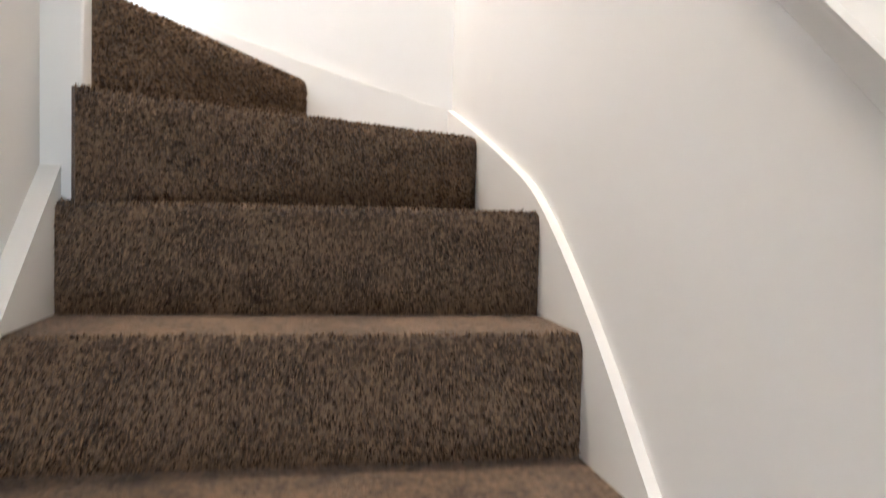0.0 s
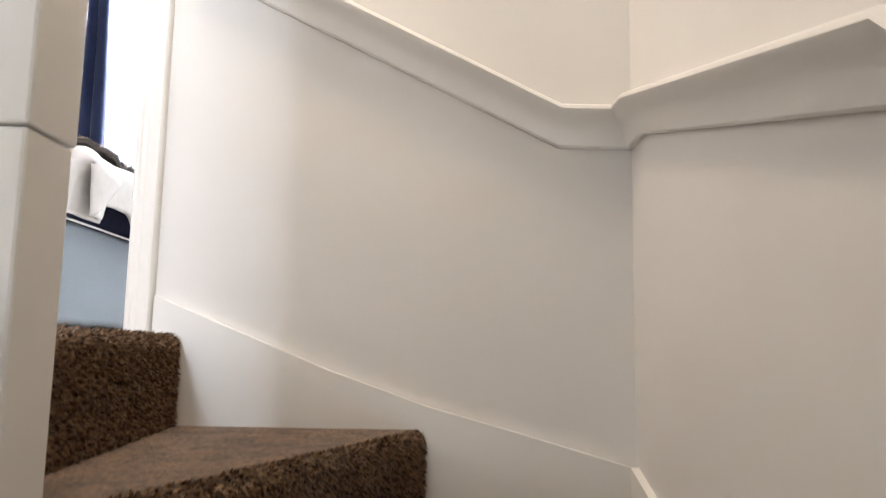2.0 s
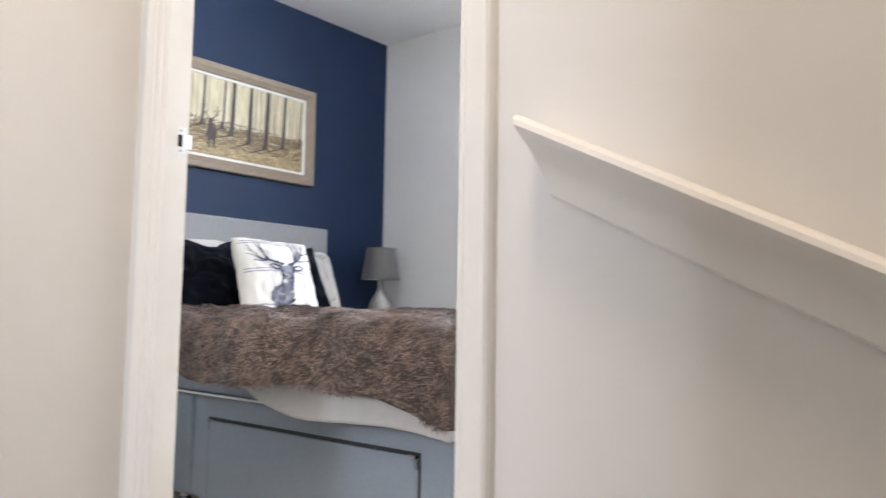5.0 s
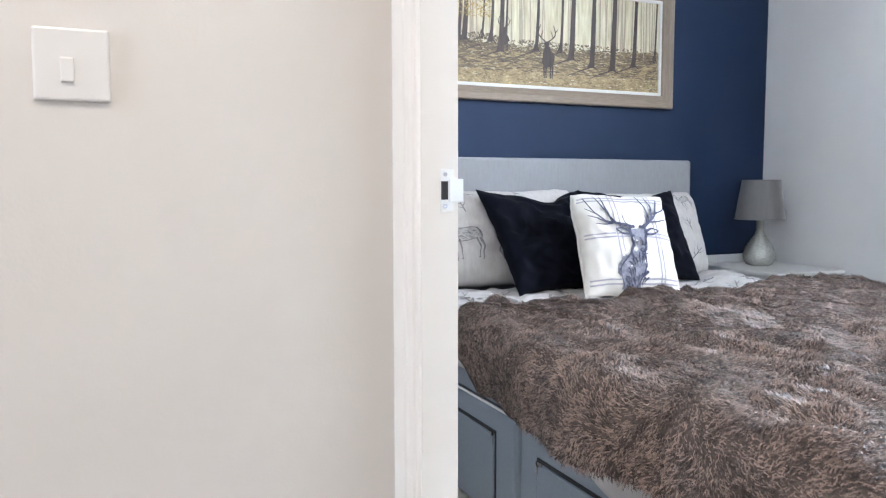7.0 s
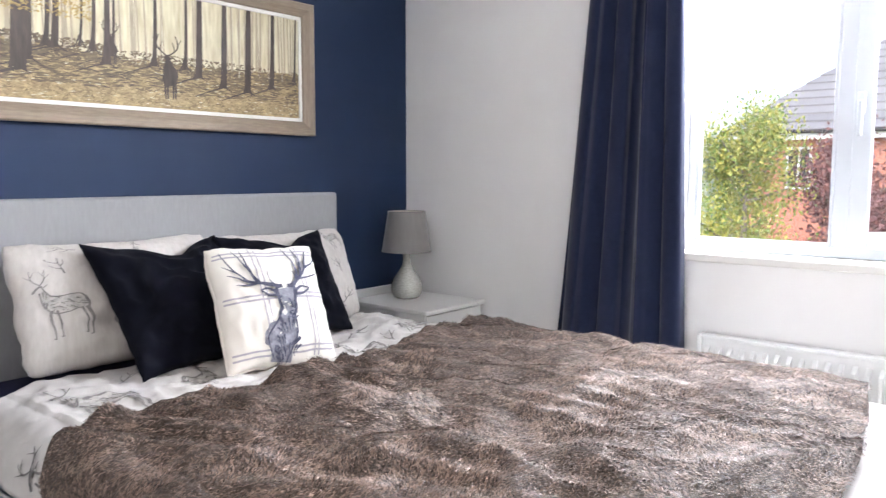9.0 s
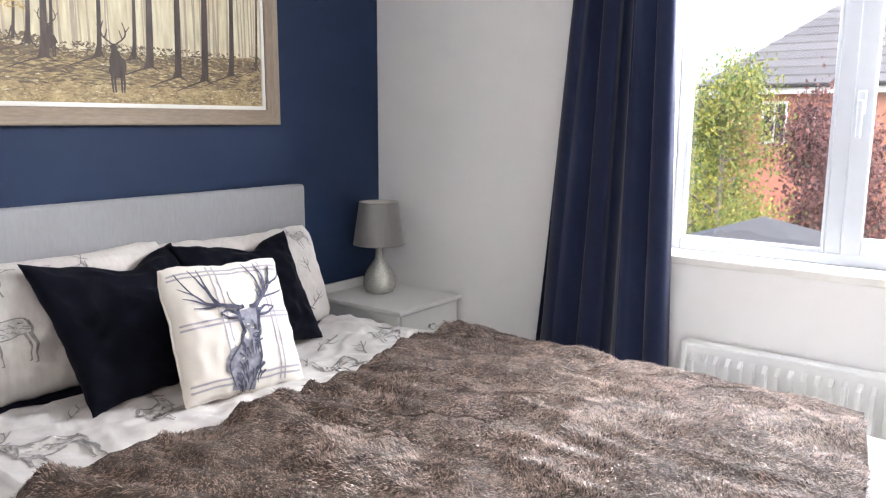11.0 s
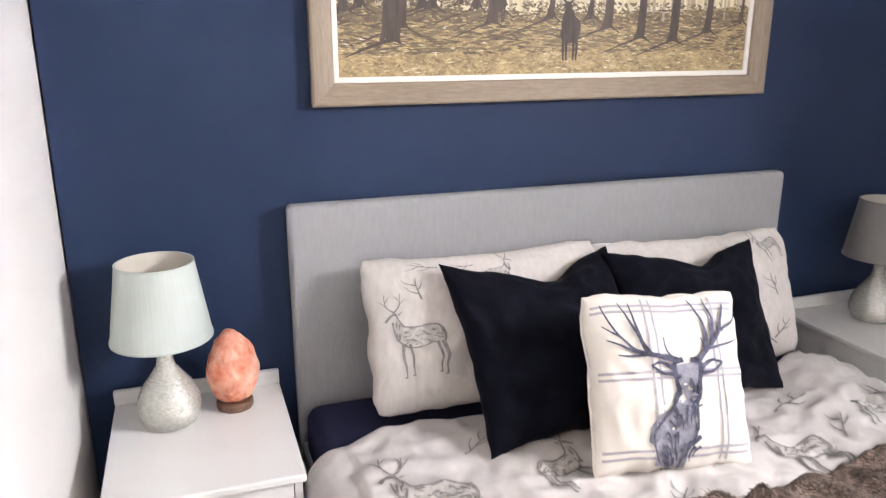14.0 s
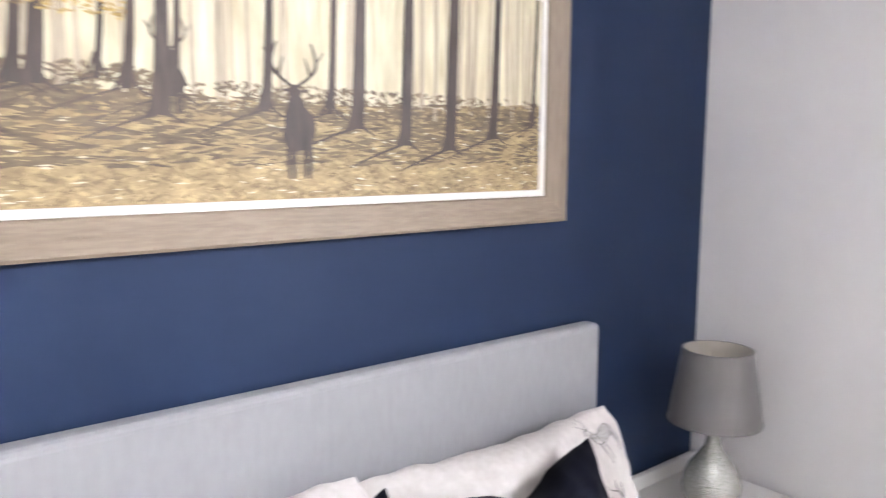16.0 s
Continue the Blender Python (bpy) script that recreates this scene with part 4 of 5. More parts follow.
for row in ((0.72, -0.55, 0.42, -0.6), (0.55, -0.65, 0.36, 0.7), (0.65, 0.1, 0.4, 0.2)):
    motif_part(fpr, pr, twig_motif, *row)
motif_part(fpr, pr, deer_motif, 0.70, 0.70, 0.34, 0.3, 1, 1.5)
cushion("navy_cushion", "square navy velvet cushion with pointed corners", (0.50, 1.445, 0.60), (0.52, 1.925, 0.60), (0.285, 1.445, 0.985), 0.15, M_NAVYV, 9.0, 0.020, 0.09, 0.018, None, 0.0, 0.030, 0.2, 0.008)
cushion("navy_cushion", "square navy velvet cushion slumped on the pillow", (0.59, 0.960, 0.60), (0.56, 1.468, 0.60), (0.270, 1.012, 0.985), 0.15, M_NAVYV, 13.0, 0.030, 0.09, 0.020, None, 0.0, 0.045, 0.12, 0.008)
cu, fcu = cushion("stag_cushion", "cream checked cushion with a slate stag motif", (0.737, 1.160, 0.605), (0.796, 1.545, 0.593), (0.565, 1.250, 0.970), 0.14, M_CUSH, 17.0, 0.0, 0.035, 0.006, M_CUSH, 0.02, 0.008, 0.1, 0.008)
for v in (-0.84, -0.76, 0.02, 0.09, 0.78, 0.85):
    ink = Ink(fcu, 0.0012)
    ink.stroke([(-0.93, v), (0, v), (0.93, v)], 0.030, 0.030, 24)
    part("check_line", ink.mesh("check_line", M_STRIPE), M_STRIPE, cu, "mauve grey check line")
for u in (-0.30, -0.21, 0.52, 0.60):
    ink = Ink(fcu, 0.0015)
    ink.stroke([(u, -0.93), (u, 0), (u, 0.93)], 0.026, 0.026, 24)
    part("check_line", ink.mesh("check_line", M_STRIPE), M_STRIPE, cu, "mauve grey check line")


def stag_motif(f, parent):
    """A simplified stag's head: pale tapered face and neck with dark hatching, two antlers above."""
    rg = random.Random(4)
    wash = Ink(f, 0.0022)
    wash.stroke([(0.40, -0.10), (0.30, -0.34), (0.20, -0.60), (0.15, -0.95)], 0.24, 0.36, 24)
    wash.blot(0.19, -0.56, 0.26, 0.26, 0.3, 22, 3, 0.3)
    wash.stroke([(0.365, 0.17), (0.39, 0.0), (0.43, -0.24)], 0.30, 0.15, 16)
    part("motif_wash", wash.mesh("motif_wash", M_INKL), M_INKL, parent, "pale slate wash of the motif")
    ink = Ink(f, 0.0034)
    for side, c in ((-1, 0.36), (1, 0.38)):
        ink.stroke([(c + side * 0.12, 0.10), (c + side * 0.25, 0.19), (c + side * 0.37, 0.16)], 0.055, 0.02, 10)
        ink.stroke([(c + side * 0.12, 0.06), (c + side * 0.24, 0.07), (c + side * 0.36, 0.15)], 0.05, 0.02, 10)
        ink.stroke([(c + side * 0.13, 0.17), (c + side * 0.12, 0.02), (c + side * 0.075, -0.16)], 0.05, 0.035, 10)
        ink.blot(c + side * 0.085 + 0.01, 0.03, 0.030, 0.022, side * -0.5)
        ink.stroke([(c + side * 0.14, 0.19), (c + side * 0.03, 0.21)], 0.06, 0.05, 4)
    ink.blot(0.43, -0.225, 0.062, 0.045)
    ink.stroke([(0.36, -0.30), (0.44, -0.315), (0.50, -0.29)], 0.02, 0.02, 6)
    ink.stroke([(0.38, 0.14), (0.40, -0.02), (0.42, -0.14)], 0.025, 0.035, 8)
    for k in range(34):
        v = rg.uniform(-0.90, -0.22)
        mid = 0.30 + 0.22 * (v + 0.34) * (1 if v > -0.6 else 0.75)
        half = 0.10 + 0.13 * min(1, (-v - 0.15) * 2.4)
        u = mid + rg.uniform(-half, half)
        lean = (mid - u) * 0.3
        ink.stroke([(u, v), (u + lean, v - 0.06), (u + lean * 1.2, v - rg.uniform(0.10, 0.17))], rg.uniform(0.02, 0.045), 0.006, 6)
    for e in (-1, 1):
        ink.stroke([(0.38 + 0.10 * e, -0.15), (0.29 + 0.15 * e, -0.34), (0.19 + 0.23 * e, -0.58), (0.14 + 0.12 * e, -0.90)], 0.035, 0.018, 18)
    sprays = (
        ([(0.27, 0.20), (0.10, 0.26), (-0.18, 0.34), (-0.44, 0.56), (-0.64, 0.86)], 0.07, 0.018),
        ([(-0.02, 0.29), (-0.14, 0.52), (-0.24, 0.72), (-0.34, 0.88)], 0.055, 0.012), ([(-0.10, 0.42), (-0.15, 0.66), (-0.19, 0.88)], 0.045, 0.012),
        ([(-0.12, 0.31), (-0.36, 0.38), (-0.60, 0.46)], 0.045, 0.010), ([(-0.05, 0.28), (-0.26, 0.27), (-0.44, 0.29)], 0.04, 0.010), ([(-0.36, 0.48), (-0.52, 0.55), (-0.66, 0.62)], 0.035, 0.010),
        ([(0.25, 0.21), (0.17, 0.32), (0.16, 0.48)], 0.04, 0.012),
        ([(0.48, 0.20), (0.60, 0.32), (0.74, 0.50), (0.84, 0.82)], 0.065, 0.018), ([(0.58, 0.30), (0.60, 0.58), (0.50, 0.90)], 0.05, 0.012), ([(0.66, 0.40), (0.70, 0.64), (0.66, 0.88)], 0.045, 0.012),
        ([(0.62, 0.32), (0.80, 0.36), (0.91, 0.42)], 0.04, 0.010), ([(0.76, 0.52), (0.88, 0.60), (0.94, 0.72)], 0.035, 0.010), ([(0.49, 0.21), (0.56, 0.32), (0.53, 0.45)], 0.04, 0.012))
    for pts, w0, w1 in sprays:
        ink.stroke(pts, w0, w1, 16)
    part("motif", ink.mesh("motif", M_INK), M_INK, parent, "slate blue stag's head motif")


stag_motif(lambda u, v: fcu(u - 0.30 * (1 - u * u), v), cu)


# ---- bedside tables ----
def bedside(y0, y1, label):
    t = thing("bedside_table", (0.27, (y0 + y1) / 2, 0), label, "bedside table", "bedside tables")
    x1 = 0.505
    part("top", box(0.02, x1 + 0.022, y0 - 0.008, y1 + 0.008, 0.588, 0.608, 0.005, 3), M_WHITEW, t)
    part("upstand", box(0.02, 0.038, y0 - 0.008, y1 + 0.008, 0.608, 0.650, 0.004), M_WHITEW, t)
    part("side", box(0.02, x1, y0, y0 + 0.018, 0.0, 0.588), M_WHITEW, t)
    part("side", box(0.02, x1, y1 - 0.018, y1, 0.0, 0.588), M_WHITEW, t)
    part("back", box(0.02, 0.03, y0 + 0.018, y1 - 0.018, 0.05, 0.588), M_WHITEW, t)
    # near-black block filling the carcass, standing in for shade between the drawers
    part("shade_filler", box(0.04, x1 - 0.02, y0 + 0.018, y1 - 0.018, 0.05, 0.586), M_DARK, t)
    for z0, z1 in ((0.405, 0.580), (0.222, 0.400), (0.055, 0.217)):
        d = part("drawer", box(x1 - 0.018, x1 + 0.004, y0 + 0.021, y1 - 0.021, z0, z1, 0.002), M_WHITEW, t)
        k = part("knob", turned([(0.005, 0), (0.006, 0.008), (0.014, 0.014), (0.017, 0.022), (0.013, 0.030), (0.006, 0.033)], (0, 0, 0), 8), M_CRYSTAL, d, "faceted glass knob")
        k.matrix_basis = pose(x1 + 0.004, (y0 + y1) / 2, z0 + (z1 - z0) * 0.55, 0, 90, 0)
        s = part("knob_rose", turned([(0.011, 0), (0.009, 0.003)], (0, 0, 0), 16), M_CHROME, d)
        s.matrix_basis = pose(x1 + 0.0045, (y0 + y1) / 2, z0 + (z1 - z0) * 0.55, 0, 90, 0)
    return t


bedside(0.148, 0.567, "white bedside table with glass knobs, lamp and salt lamp on it")
bedside(2.360, 2.782, "white bedside table with glass knobs holding a grey lamp")


def table_lamp(x, y, r0, r1, h0, h1, base_r, material, label):
    t = thing("table_lamp", (x, y, 0.608), label, "table lamp", "bedside lamps")
    k = base_r
    part("lamp_base", turned([(k * 0.62, 0), (k * 0.82, 0.006), (k * 0.97, 0.03), (k, 0.05), (k * 0.95, 0.075), (k * 0.78, 0.105), (k * 0.50, 0.135), (k * 0.30, 0.158), (k * 0.24, 0.178), (k * 0.24, h0 + 0.03)], (x, y, 0.608)), M_MOSAIC, t, "pear-shaped crackle mosaic base", smooth=True)
    part("bulb_holder", turned([(0.014, h0), (0.014, h0 + 0.07)], (x, y, 0.608), 16), M_PLASTIC, t)
    bm, r = lathe([(r0, h0), (r1, h1), (r1 - 0.003, h1), (r0 - 0.003, h0), (r0, h0)], (x, y, 0.608), 56)
    sh = part("shade", bm, material, t, smooth=False)
    bm, r = lathe([(r0 - 0.0035, h0 + 0.001), (r1 - 0.0035, h1 - 0.001)], (x, y, 0.608), 56)
    part("lining", bm, M_LINING, sh, "cream inner lining")
    for z, rr in ((h0, r0), (h1 - 0.006, r1 + 0.0)):
        bm, r = lathe([(rr, z), (rr + 0.001, z), (rr + 0.001, z + 0.006), (rr, z + 0.006)], (x, y, 0.608), 56)
        part("trim_ring", bm, material, sh)
    return t


table_lamp(0.170, 0.285, 0.122, 0.092, 0.232, 0.428, 0.079, M_SHADEW, "table lamp with pale duck-egg shade and crackle glass base")
table_lamp(0.200, 2.586, 0.120, 0.090, 0.228, 0.424, 0.077, M_SHADEG, "table lamp with grey satin shade and crackle glass base")


def salt_lamp(x, y):
    t = thing("salt_lamp", (x, y, 0.608), "rough pink salt crystal lamp on a dark wooden base", "salt lamp")
    part("wooden_base", turned([(0.046, 0), (0.048, 0.004), (0.048, 0.018), (0.045, 0.022)], (x, y, 0.608), 32), M_WOODB, t)
    bm = bmesh.new()
    bmesh.ops.create_icosphere(bm, subdivisions=4, radius=1)
    for v in bm.verts:
        c = v.co.copy()
        h = (c.z + 1) / 2
        r = 0.068 * (1 - 0.38 * max(0, h - 0.30) ** 1.3) * (1 + 0.10 * noise.noise(c * 1.6) + 0.05 * noise.cell(c * 3.0))
        v.co = (x + c.x * r, y + c.y * r, 0.608 + 0.014 + 0.205 * h + 0.006 * noise.noise(c * 4))
    part("crystal", bm, M_SALT, t, smooth=False)


salt_lamp(0.135, 0.446)

# ---- framed woodland painting ----
art = thing("framed_painting", (0.02, 1.45, 1.38), "wide woodland painting in a limed oak frame", "painting")
PY0, PY1, PZ0, PZ1 = 0.709, 2.164, 1.378, 1.951
FRM = [(0.0, 0.0), (0.0, 0.030), (0.006, 0.034), (0.030, 0.034), (0.046, 0.026), (0.056, 0.022), (0.060, 0.018), (0.060, 0.0)]


def frame_side(a, b, inward):
    """One mitred side from corner a to b in (y, z); inward is the step towards the picture."""
    bm = bmesh.new()
    along = ((b[0] - a[0]), (b[1] - a[1]))
    k = math.hypot(*along)
    along = (along[0] / k, along[1] / k)
    rings = []
    for (y, z), s in ((a, 1), (b, -1)):
        rings.append([bm.verts.new((0.003 + d, y + inward[0] * w + along[0] * s * w, z + inward[1] * w + along[1] * s * w)) for w, d in FRM])
    n = len(FRM)
    for i in range(n):
        bm.faces.new((rings[0][i], rings[0][(i + 1) % n], rings[1][(i + 1) % n], rings[1][i]))
    bm.faces.new(rings[0]), bm.faces.new(rings[1][::-1])
    return bm


C = [(PY0, PZ0), (PY1, PZ0), (PY1, PZ1), (PY0, PZ1)]
for i, (inw, mt) in enumerate((((0, 1), M_FRAME), ((-1, 0), M_FRAMEV), ((0, -1), M_FRAME), ((1, 0), M_FRAMEV))):
    part("frame_side", frame_side(C[i], C[(i + 1) % 4], inw), mt, art)
iy0, iy1, iz0, iz1 = PY0 + 0.060, PY1 - 0.060, PZ0 + 0.060, PZ1 - 0.060
for y0, y1, z0, z1 in ((iy0, iy1, iz0, iz0 + 0.015), (iy0, iy1, iz1 - 0.015, iz1), (iy0, iy0 + 0.015, iz0 + 0.015, iz1 - 0.015), (iy1 - 0.015, iy1, iz0 + 0.015, iz1 - 0.015)):
    part("white_slip", box(0.004, 0.017, y0, y1, z0, z1, 0.002), M_SLIP, art)
cy0, cy1, cz0, cz1 = iy0 + 0.015, iy1 - 0.015, iz0 + 0.015, iz1 - 0.015
part("canvas", box(0.004, 0.010, cy0, cy1, cz0, cz1), M_PAINT, art, "pale gold painted woodland light")
CW, CH = cy1 - cy0, cz1 - cz0


def canvas_at(depth):
    return lambda u, v: Vector((depth, cy0 + CW * min(1, max(0, u)), cz0 + CH * min(1, max(0, v))))


def ground_dabs():
    """The forest floor as many short brush dabs."""
    rg = random.Random(21)
    vs, fs = [], []
    base = canvas_at(0.0104)
    n = 90
    for j in range(5):
        for i in range(n + 1):
            u = i / n
            top = 0.40 + 0.05 * math.sin(u * 7 + 1) + 0.02 * noise.noise(Vector((u * 30, 0, 0)))
            vs.append(base(u, top * j / 4))
    fs += [(j * (n + 1) + i, j * (n + 1) + i + 1, (j + 1) * (n + 1) + i + 1, (j + 1) * (n + 1) + i) for j in range(4) for i in range(n)]
    return vs, fs, rg


gv, gf, rg = ground_dabs()
part("painted_ground", mesh_of("painted_ground", gv, gf, M_GRASSP), M_GRASSP, art, "ochre painted forest floor")


def dabs(name, material, count, seed, u0, u1, v0, v1, lu, lv, depth, label):
    rg = random.Random(seed)
    vs, fs = [], []
    for _ in range(count):
        u, v = rg.uniform(u0, u1), rg.uniform(v0, v1)
        a, b, t = lu * rg.uniform(0.4, 1.3), lv * rg.uniform(0.4, 1.3), rg.uniform(-0.5, 0.5)
        i = len(vs)
        for x, y in ((-a, 0), (0, -b), (a, 0), (0, b)):
            uu, vv = u + x + t * y, v + y + t * x * 0.8
            vs.append(canvas_at(depth + 0.0003 * rg.random())(uu, vv))
        fs.append((i, i + 1, i + 2, i + 3))
    tagged(part(name, mesh_of(name, vs, fs, material), material, art, label), kind="stuff")


dabs("painted_grass", M_GRASSP, 6000, 1, 0.0, 1.0, 0.0, 0.40, 0.006, 0.012, 0.0108, "ochre brush dabs of grass")
dabs("painted_shade", M_SHADEP, 1000, 2, 0.0, 1.0, 0.14, 0.42, 0.018, 0.008, 0.0112, "brown brush dabs of shade")
dabs("painted_undergrowth", M_SHADEP, 620, 3, 0.0, 0.36, 0.34, 0.50, 0.006, 0.014, 0.0112, "dark painted undergrowth")
dabs("painted_brush", M_SHADEP, 800, 7, 0.36, 1.0, 0.33, 0.47, 0.004, 0.012, 0.0112, "brown painted bracken")
dabs("painted_light", M_PAINT, 130, 9, 0.0, 1.0, 0.02, 0.32, 0.008, 0.004, 0.0116, "pale gold dabs of light")
dabs("painted_foliage", M_LEAFP, 900, 5, 0.0, 0.30, 0.66, 1.0, 0.004, 0.008, 0.0124, "gold painted leaves")
rg = random.Random(8)
for k in range(58):
    u = rg.uniform(0.0, 1.0)
    b = rg.uniform(0.34, 0.46)
    back = Ink(canvas_at(0.0108 + 0.00001 * k), 0.0)
    back.stroke([(u, b), (u + rg.uniform(-0.006, 0.006), 1.0)], rg.uniform(0.003, 0.009), rg.uniform(0.002, 0.006), 4)
    part("painted_trunk", back.mesh("painted_trunk", M_TRUNKL), M_TRUNKL, art, "thin pale painted trunk")
for k, (u, b, w) in enumerate(((0.135, 0.22, 0.036), (0.163, 0.30, 0.016), (0.215, 0.42, 0.012), (0.238, 0.42, 0.017), (0.345, 0.42, 0.011), (0.383, 0.33, 0.017), (0.402, 0.40, 0.008), (0.525, 0.36, 0.012), (0.62, 0.36, 0.010), (0.662, 0.30, 0.020), (0.742, 0.23, 0.019), (0.822, 0.21, 0.021), (0.905, 0.27, 0.016), (0.985, 0.33, 0.008), (0.31, 0.45, 0.007), (0.06, 0.42, 0.010), (0.02, 0.40, 0.014))):
    u -= 0.19 * u * (1 - u)
    front = Ink(canvas_at(0.0116 + 0.00003 * k), 0.0)
    front.stroke([(u - 0.004, b), (u, b + 0.10), (u + 0.004, 0.7), (u + 0.007, 1.0)], w * 1.25, w * 0.8, 12)
    front.stroke([(u - 0.002, b + 0.09), (u + 0.008, b + 0.01), (u + 0.030, b - 0.03)], w * 0.6, 0.003, 6)
    front.stroke([(u - 0.004, b + 0.09), (u - 0.014, b + 0.01), (u - 0.028, b - 0.02)], w * 0.6, 0.003, 6)
    front.stroke([(u, b + 0.01), (u - 0.05, b - 0.04), (u - 0.10, b - 0.10)], w * 0.6, 0.003, 6)
    part("painted_trunk", front.mesh("painted_trunk", M_TRUNKP), M_TRUNKP, art, "dark umber painted trunk")


def deer_shape(u, v, k, lean, label):
    """A simplified deer: a dark upright blot on four thin strokes, with forked antler strokes above."""
    front = Ink(canvas_at(0.0124), 0.0)
    front.blot(u, v, 0.026 * k, 0.100 * k, lean, 18, 2, 0.25)
    front.blot(u - 0.004 * k, v + 0.09 * k, 0.013 * k, 0.05 * k), front.blot(u - 0.006 * k, v + 0.145 * k, 0.009 * k, 0.036 * k)
    for x in (-0.015, -0.008, 0.009, 0.016):
        front.stroke([(u + x * k, v - 0.05 * k), (u + x * k * 1.1, v - 0.13 * k), (u + x * k, v - 0.21 * k)], 0.008 * k, 0.004 * k, 4)
    for e in (-1, 1):
        c, h = u - 0.006 * k, v + 0.17 * k
        front.stroke([(c + 0.006 * k * e, h - 0.02 * k), (c + 0.018 * k * e, h - 0.01 * k)], 0.010 * k, 0.004 * k, 4)
        front.stroke([(c + 0.003 * k * e, h), (c + 0.026 * k * e, h + 0.05 * k), (c + 0.034 * k * e, h + 0.10 * k), (c + 0.026 * k * e, h + 0.18 * k)], 0.007 * k, 0.003 * k, 9)
        front.stroke([(c + 0.024 * k * e, h + 0.05 * k), (c + 0.016 * k * e, h + 0.12 * k)], 0.004 * k, 0.002 * k, 4)
        front.stroke([(c + 0.033 * k * e, h + 0.10 * k), (c + 0.046 * k * e, h + 0.15 * k)], 0.004 * k, 0.002 * k, 4)
    tagged(part("painted_deer", front.mesh("painted_deer", M_TRUNKP), M_TRUNKP, art, label), kind="stuff")


deer_shape(0.523, 0.295, 1.0, 0.0, "dark umber painted deer")
deer_shape(0.352, 0.470, 0.62, 0.1, "small dark painted deer between trunks")

# ---- outside ----
GZ = -2.80
tagged(part("ground", box(-400, 400, -400, 700, GZ - 0.3, GZ), M_LAWN), "mown green garden lawn beyond the house", "ground", kind="structure")


def tree(name, label, x, y, height, spread, material, leaves, size, seed, low=0.25):
    rg = random.Random(seed)
    t = thing(name, (x, y, GZ), label, "tree")
    bm = bmesh.new()
    limbs = [((x, y, GZ), (x + 0.1, y, GZ + height * 0.92), 0.10, 0.015)]
    for i in range(26):
        a, h = rg.uniform(0, 6.28), rg.uniform(low, 0.86)
        l = spread * (1.05 - 0.75 * (h - low)) * rg.uniform(0.6, 1.1)
        s = (x + 0.1 * h, y, GZ + height * h)
        limbs.append((s, (s[0] + l * math.cos(a), s[1] + l * math.sin(a), s[2] + l * rg.uniform(0.25, 0.9)), 0.035, 0.008))
    for a, b, r0, r1 in limbs:
        a, b = Vector(a), Vector(b)
        d = b - a
        bmesh.ops.create_cone(bm, segments=7, radius1=r0, radius2=r1, depth=d.length, matrix=Matrix.Translation((a + b) / 2) @ d.to_track_quat("Z", "Y").to_matrix().to_4x4())
    part("trunk", bm, M_BARK, t)
    vs, fs = [], []
    for k in range(leaves):
        a, b, r0, r1 = limbs[rg.randrange(1, len(limbs))] if rg.random() < 0.9 else limbs[0]
        f = rg.uniform(0.3, 1.08)
        c = Vector(a).lerp(Vector(b), f) + Vector((rg.gauss(0, 0.17), rg.gauss(0, 0.17), rg.gauss(0, 0.20)))
        e = Euler((rg.uniform(0, 6), rg.uniform(0, 6), rg.uniform(0, 6))).to_matrix()
        s = size * rg.uniform(0.6, 1.2)
        i = len(vs)
        vs += [c + e @ Vector(p) * s for p in ((-0.5, 0, 0), (0, -0.32, 0.08), (0.55, 0, 0), (0, 0.32, 0.08))]
        fs.append((i, i + 1, i + 2, i + 3))
    part("crown", mesh_of("crown", vs, fs, material), material, t)
    return t


tree("birch_tree", "birch tree with green and yellow autumn leaves", -1.10, 11.5, 5.05, 1.35, M_LEAFG, 24000, 0.058, 3, 0.12)
tree("copper_tree", "dark copper-leaved garden tree", 0.15, 12.4, 4.75, 1.0, M_LEAFR, 14000, 0.075, 6, 0.3)
tree("birch_tree", "green garden tree beyond the fence", -3.3, 17.5, 3.6, 1.4, M_LEAFG, 3500, 0.12, 9, 0.2)

house = thing("brick_house", (2, 23, GZ), "red brick house with a grey tiled hipped roof", "house")
HX0, HX1, HY0, HY1, EZ = -3.9, 8.0, 20.0, 28.0, 2.15
part("wall", box(HX0, HX1, HY0, HY1, GZ, EZ), M_BRICK, house)
part("fascia", box(HX0 - 0.35, HX1 + 0.35, HY0 - 0.35, HY0 - 0.30, EZ - 0.08, EZ + 0.14), M_UPVC, house, "white fascia board")
part("soffit", box(HX0 - 0.35, HX1 + 0.35, HY0 - 0.30, HY0 + 0.02, EZ - 0.08, EZ - 0.05), M_UPVC, house)
part("gutter", box(HX0 - 0.37, HX1 + 0.37, HY0 - 0.45, HY0 - 0.35, EZ + 0.06, EZ + 0.15, 0.02), M_DARK, house)


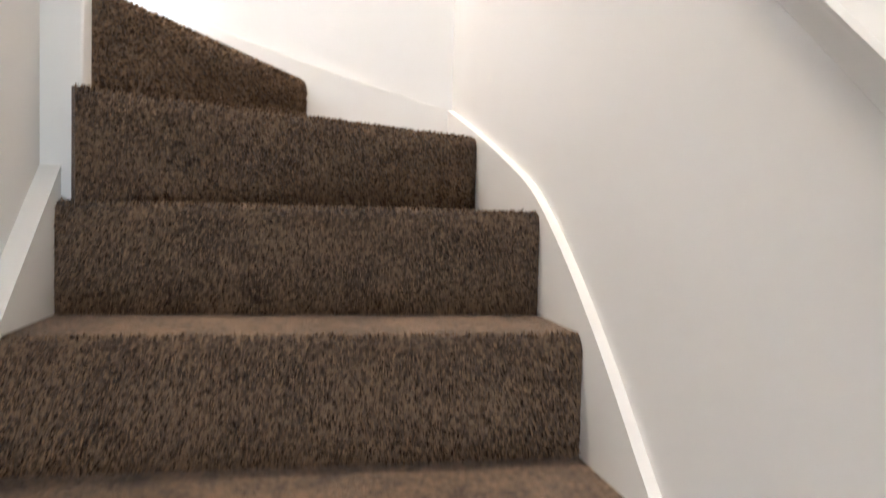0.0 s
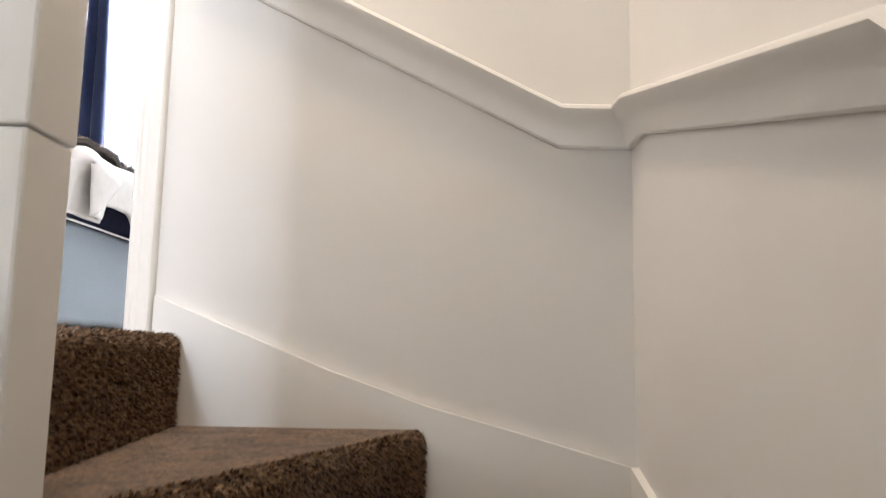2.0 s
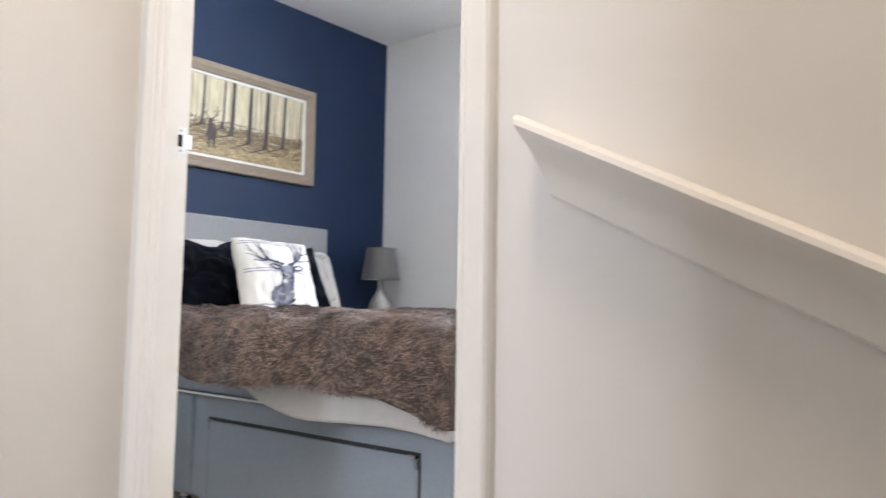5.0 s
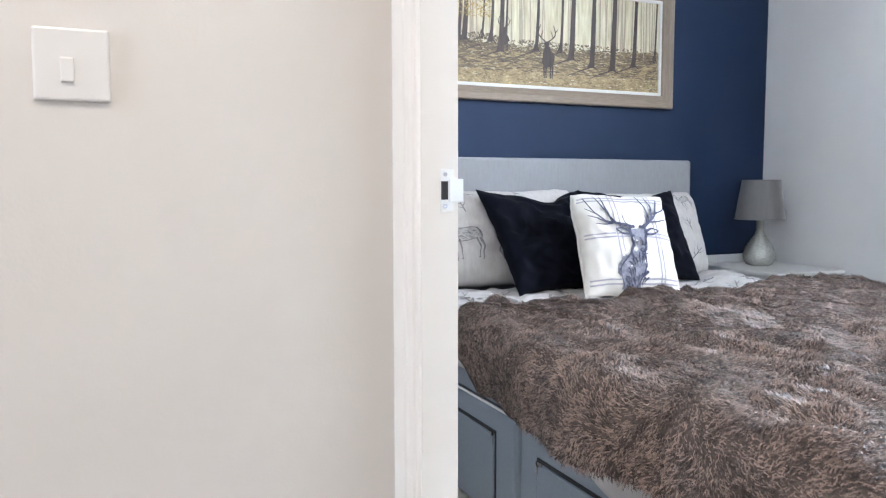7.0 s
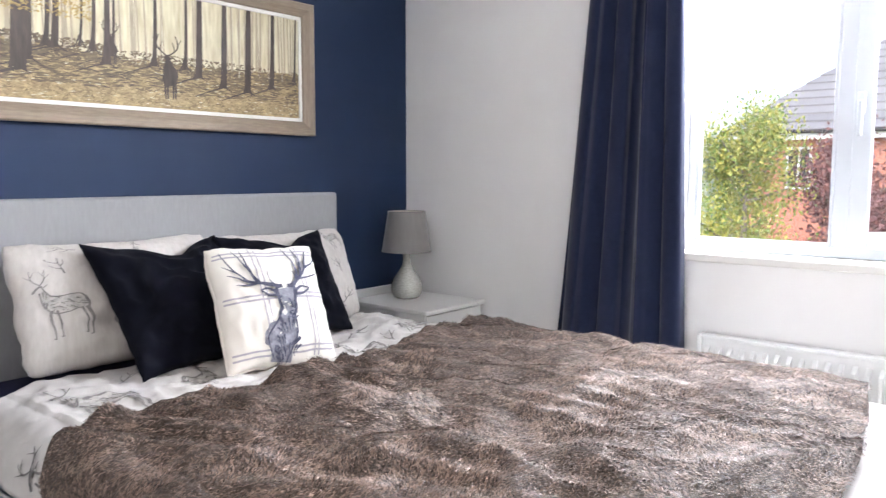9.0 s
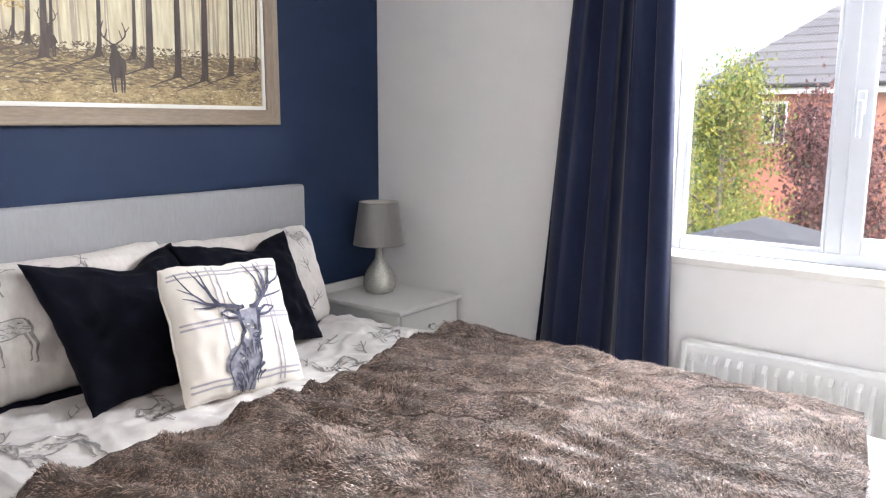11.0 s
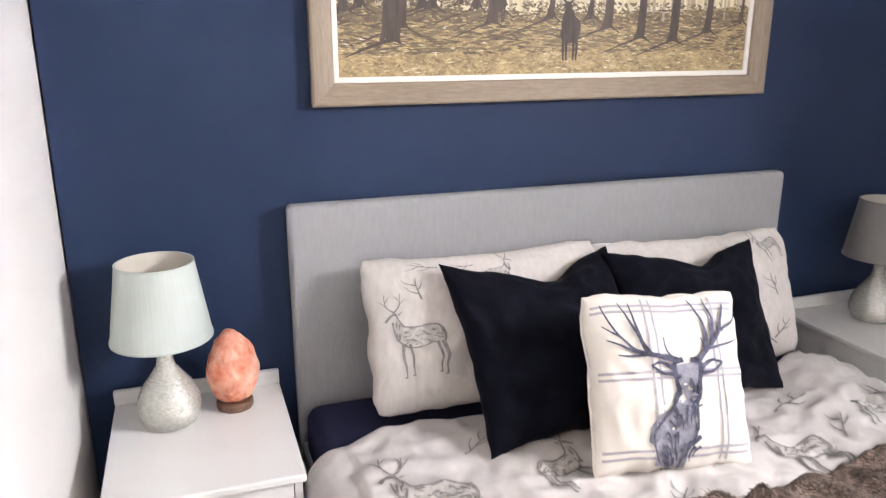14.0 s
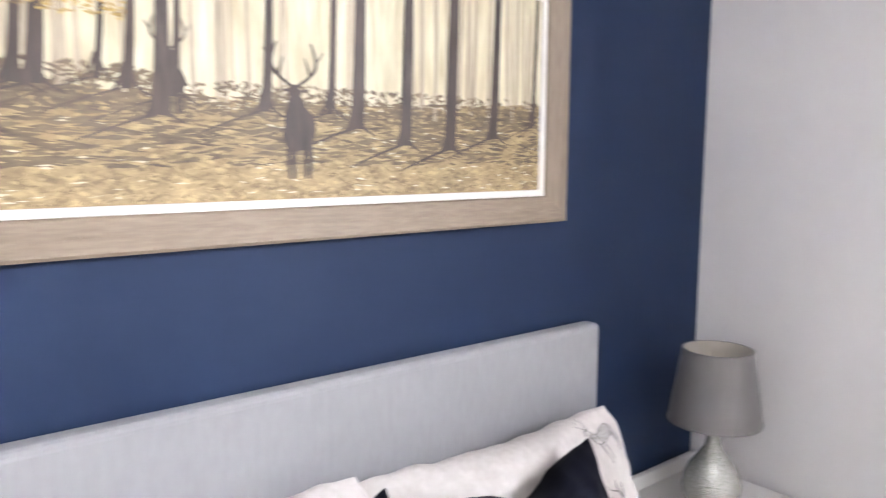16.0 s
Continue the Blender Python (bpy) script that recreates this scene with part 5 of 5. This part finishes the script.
def roof_mesh():
    vs, fs = [], []
    n = 16
    ridge, ry, e = 3.4, (HY0 + HY1) / 2, 0.4
    for face in range(2):
        for k in range(n):
            a, b = k / n, (k + 1) / n + 0.01
            rows = []
            for f, lift in ((a, 0.05), (b, 0.0)):
                z = EZ + 0.12 + ridge * f + lift
                ins = 4.3 * f
                if face == 0:
                    rows.append([(HX0 - e + ins, HY0 - e + (ry - HY0 + e) * f, z), (HX1 + e - ins, HY0 - e + (ry - HY0 + e) * f, z)])
                else:
                    rows.append([(HX0 - e + ins, HY1 + e - (HY1 - ry + e) * f, z), (HX0 - e + ins, HY0 - e + (ry - HY0 + e) * f, z)])
            i = len(vs)
            (p0, p1), (p2, p3) = rows
            low = [(q[0], q[1], q[2] - 0.05) for q in (p0, p1)]
            vs += [p0, p1, p3, p2, low[0], low[1]]
            fs += [(i, i + 1, i + 2, i + 3), (i + 4, i + 5, i + 1, i)]
    return mesh_of("roof", vs, fs, M_TILE)


part("roof", roof_mesh(), M_TILE, house, "grey tile courses")
for x0, x1, z0, z1 in ((-2.75, -2.15, 0.85, 1.9), (1.2, 2.4, 0.7, 1.9)):
    w = part("window", box(x0, x1, HY0 - 0.03, HY0 + 0.02, z0, z1), M_UPVC, house)
    mid = (x0 + x1) / 2
    for a, b in ((x0 + 0.06, mid - 0.03), (mid + 0.03, x1 - 0.06)):
        part("pane", box(a, b, HY0 - 0.045, HY0 - 0.031, z0 + 0.07, z1 - 0.07), M_DARK, w)

fence = thing("garden_fence", (0, 14.6, GZ), "weathered timber garden fence", "fence")
bm = box(-0.065, 0.065, -0.01, 0.01, 0, 1.75)
me = bpy.data.meshes.new("fence_board")
bm.to_mesh(me), bm.free(), me.materials.append(M_FENCE)
for i in range(64):
    ob = part("board", me, M_FENCE, fence)
    ob.location = (-5.5 + 0.145 * i, 14.6 + 0.012 * (i % 2), GZ)
canopy = thing("garden_canopy", (0.4, 8.6, GZ), "grey peaked garden gazebo canopy", "gazebo")
bm = bmesh.new()
cx, cyy, cz = 0.36, 8.6, -0.16
corners = [bm.verts.new((cx + a, cyy + b, cz - 0.0)) for a, b in ((-1.5, -1.5), (1.5, -1.5), (1.5, 1.5), (-1.5, 1.5))]
apex = bm.verts.new((cx, cyy, cz + 0.55))
drop = [bm.verts.new(v.co - Vector((0, 0, 0.25))) for v in corners]
for i in range(4):
    bm.faces.new((corners[i], corners[(i + 1) % 4], apex))
    bm.faces.new((corners[i], drop[i], drop[(i + 1) % 4], corners[(i + 1) % 4]))
part("roof_canvas", bm, M_CANVAS, canopy)
for a, b in ((-1.45, -1.45), (1.45, -1.45), (1.45, 1.45), (-1.45, 1.45)):
    part("leg", box(cx + a - 0.02, cx + a + 0.02, cyy + b - 0.02, cyy + b + 0.02, GZ, cz), M_DARK, canopy)
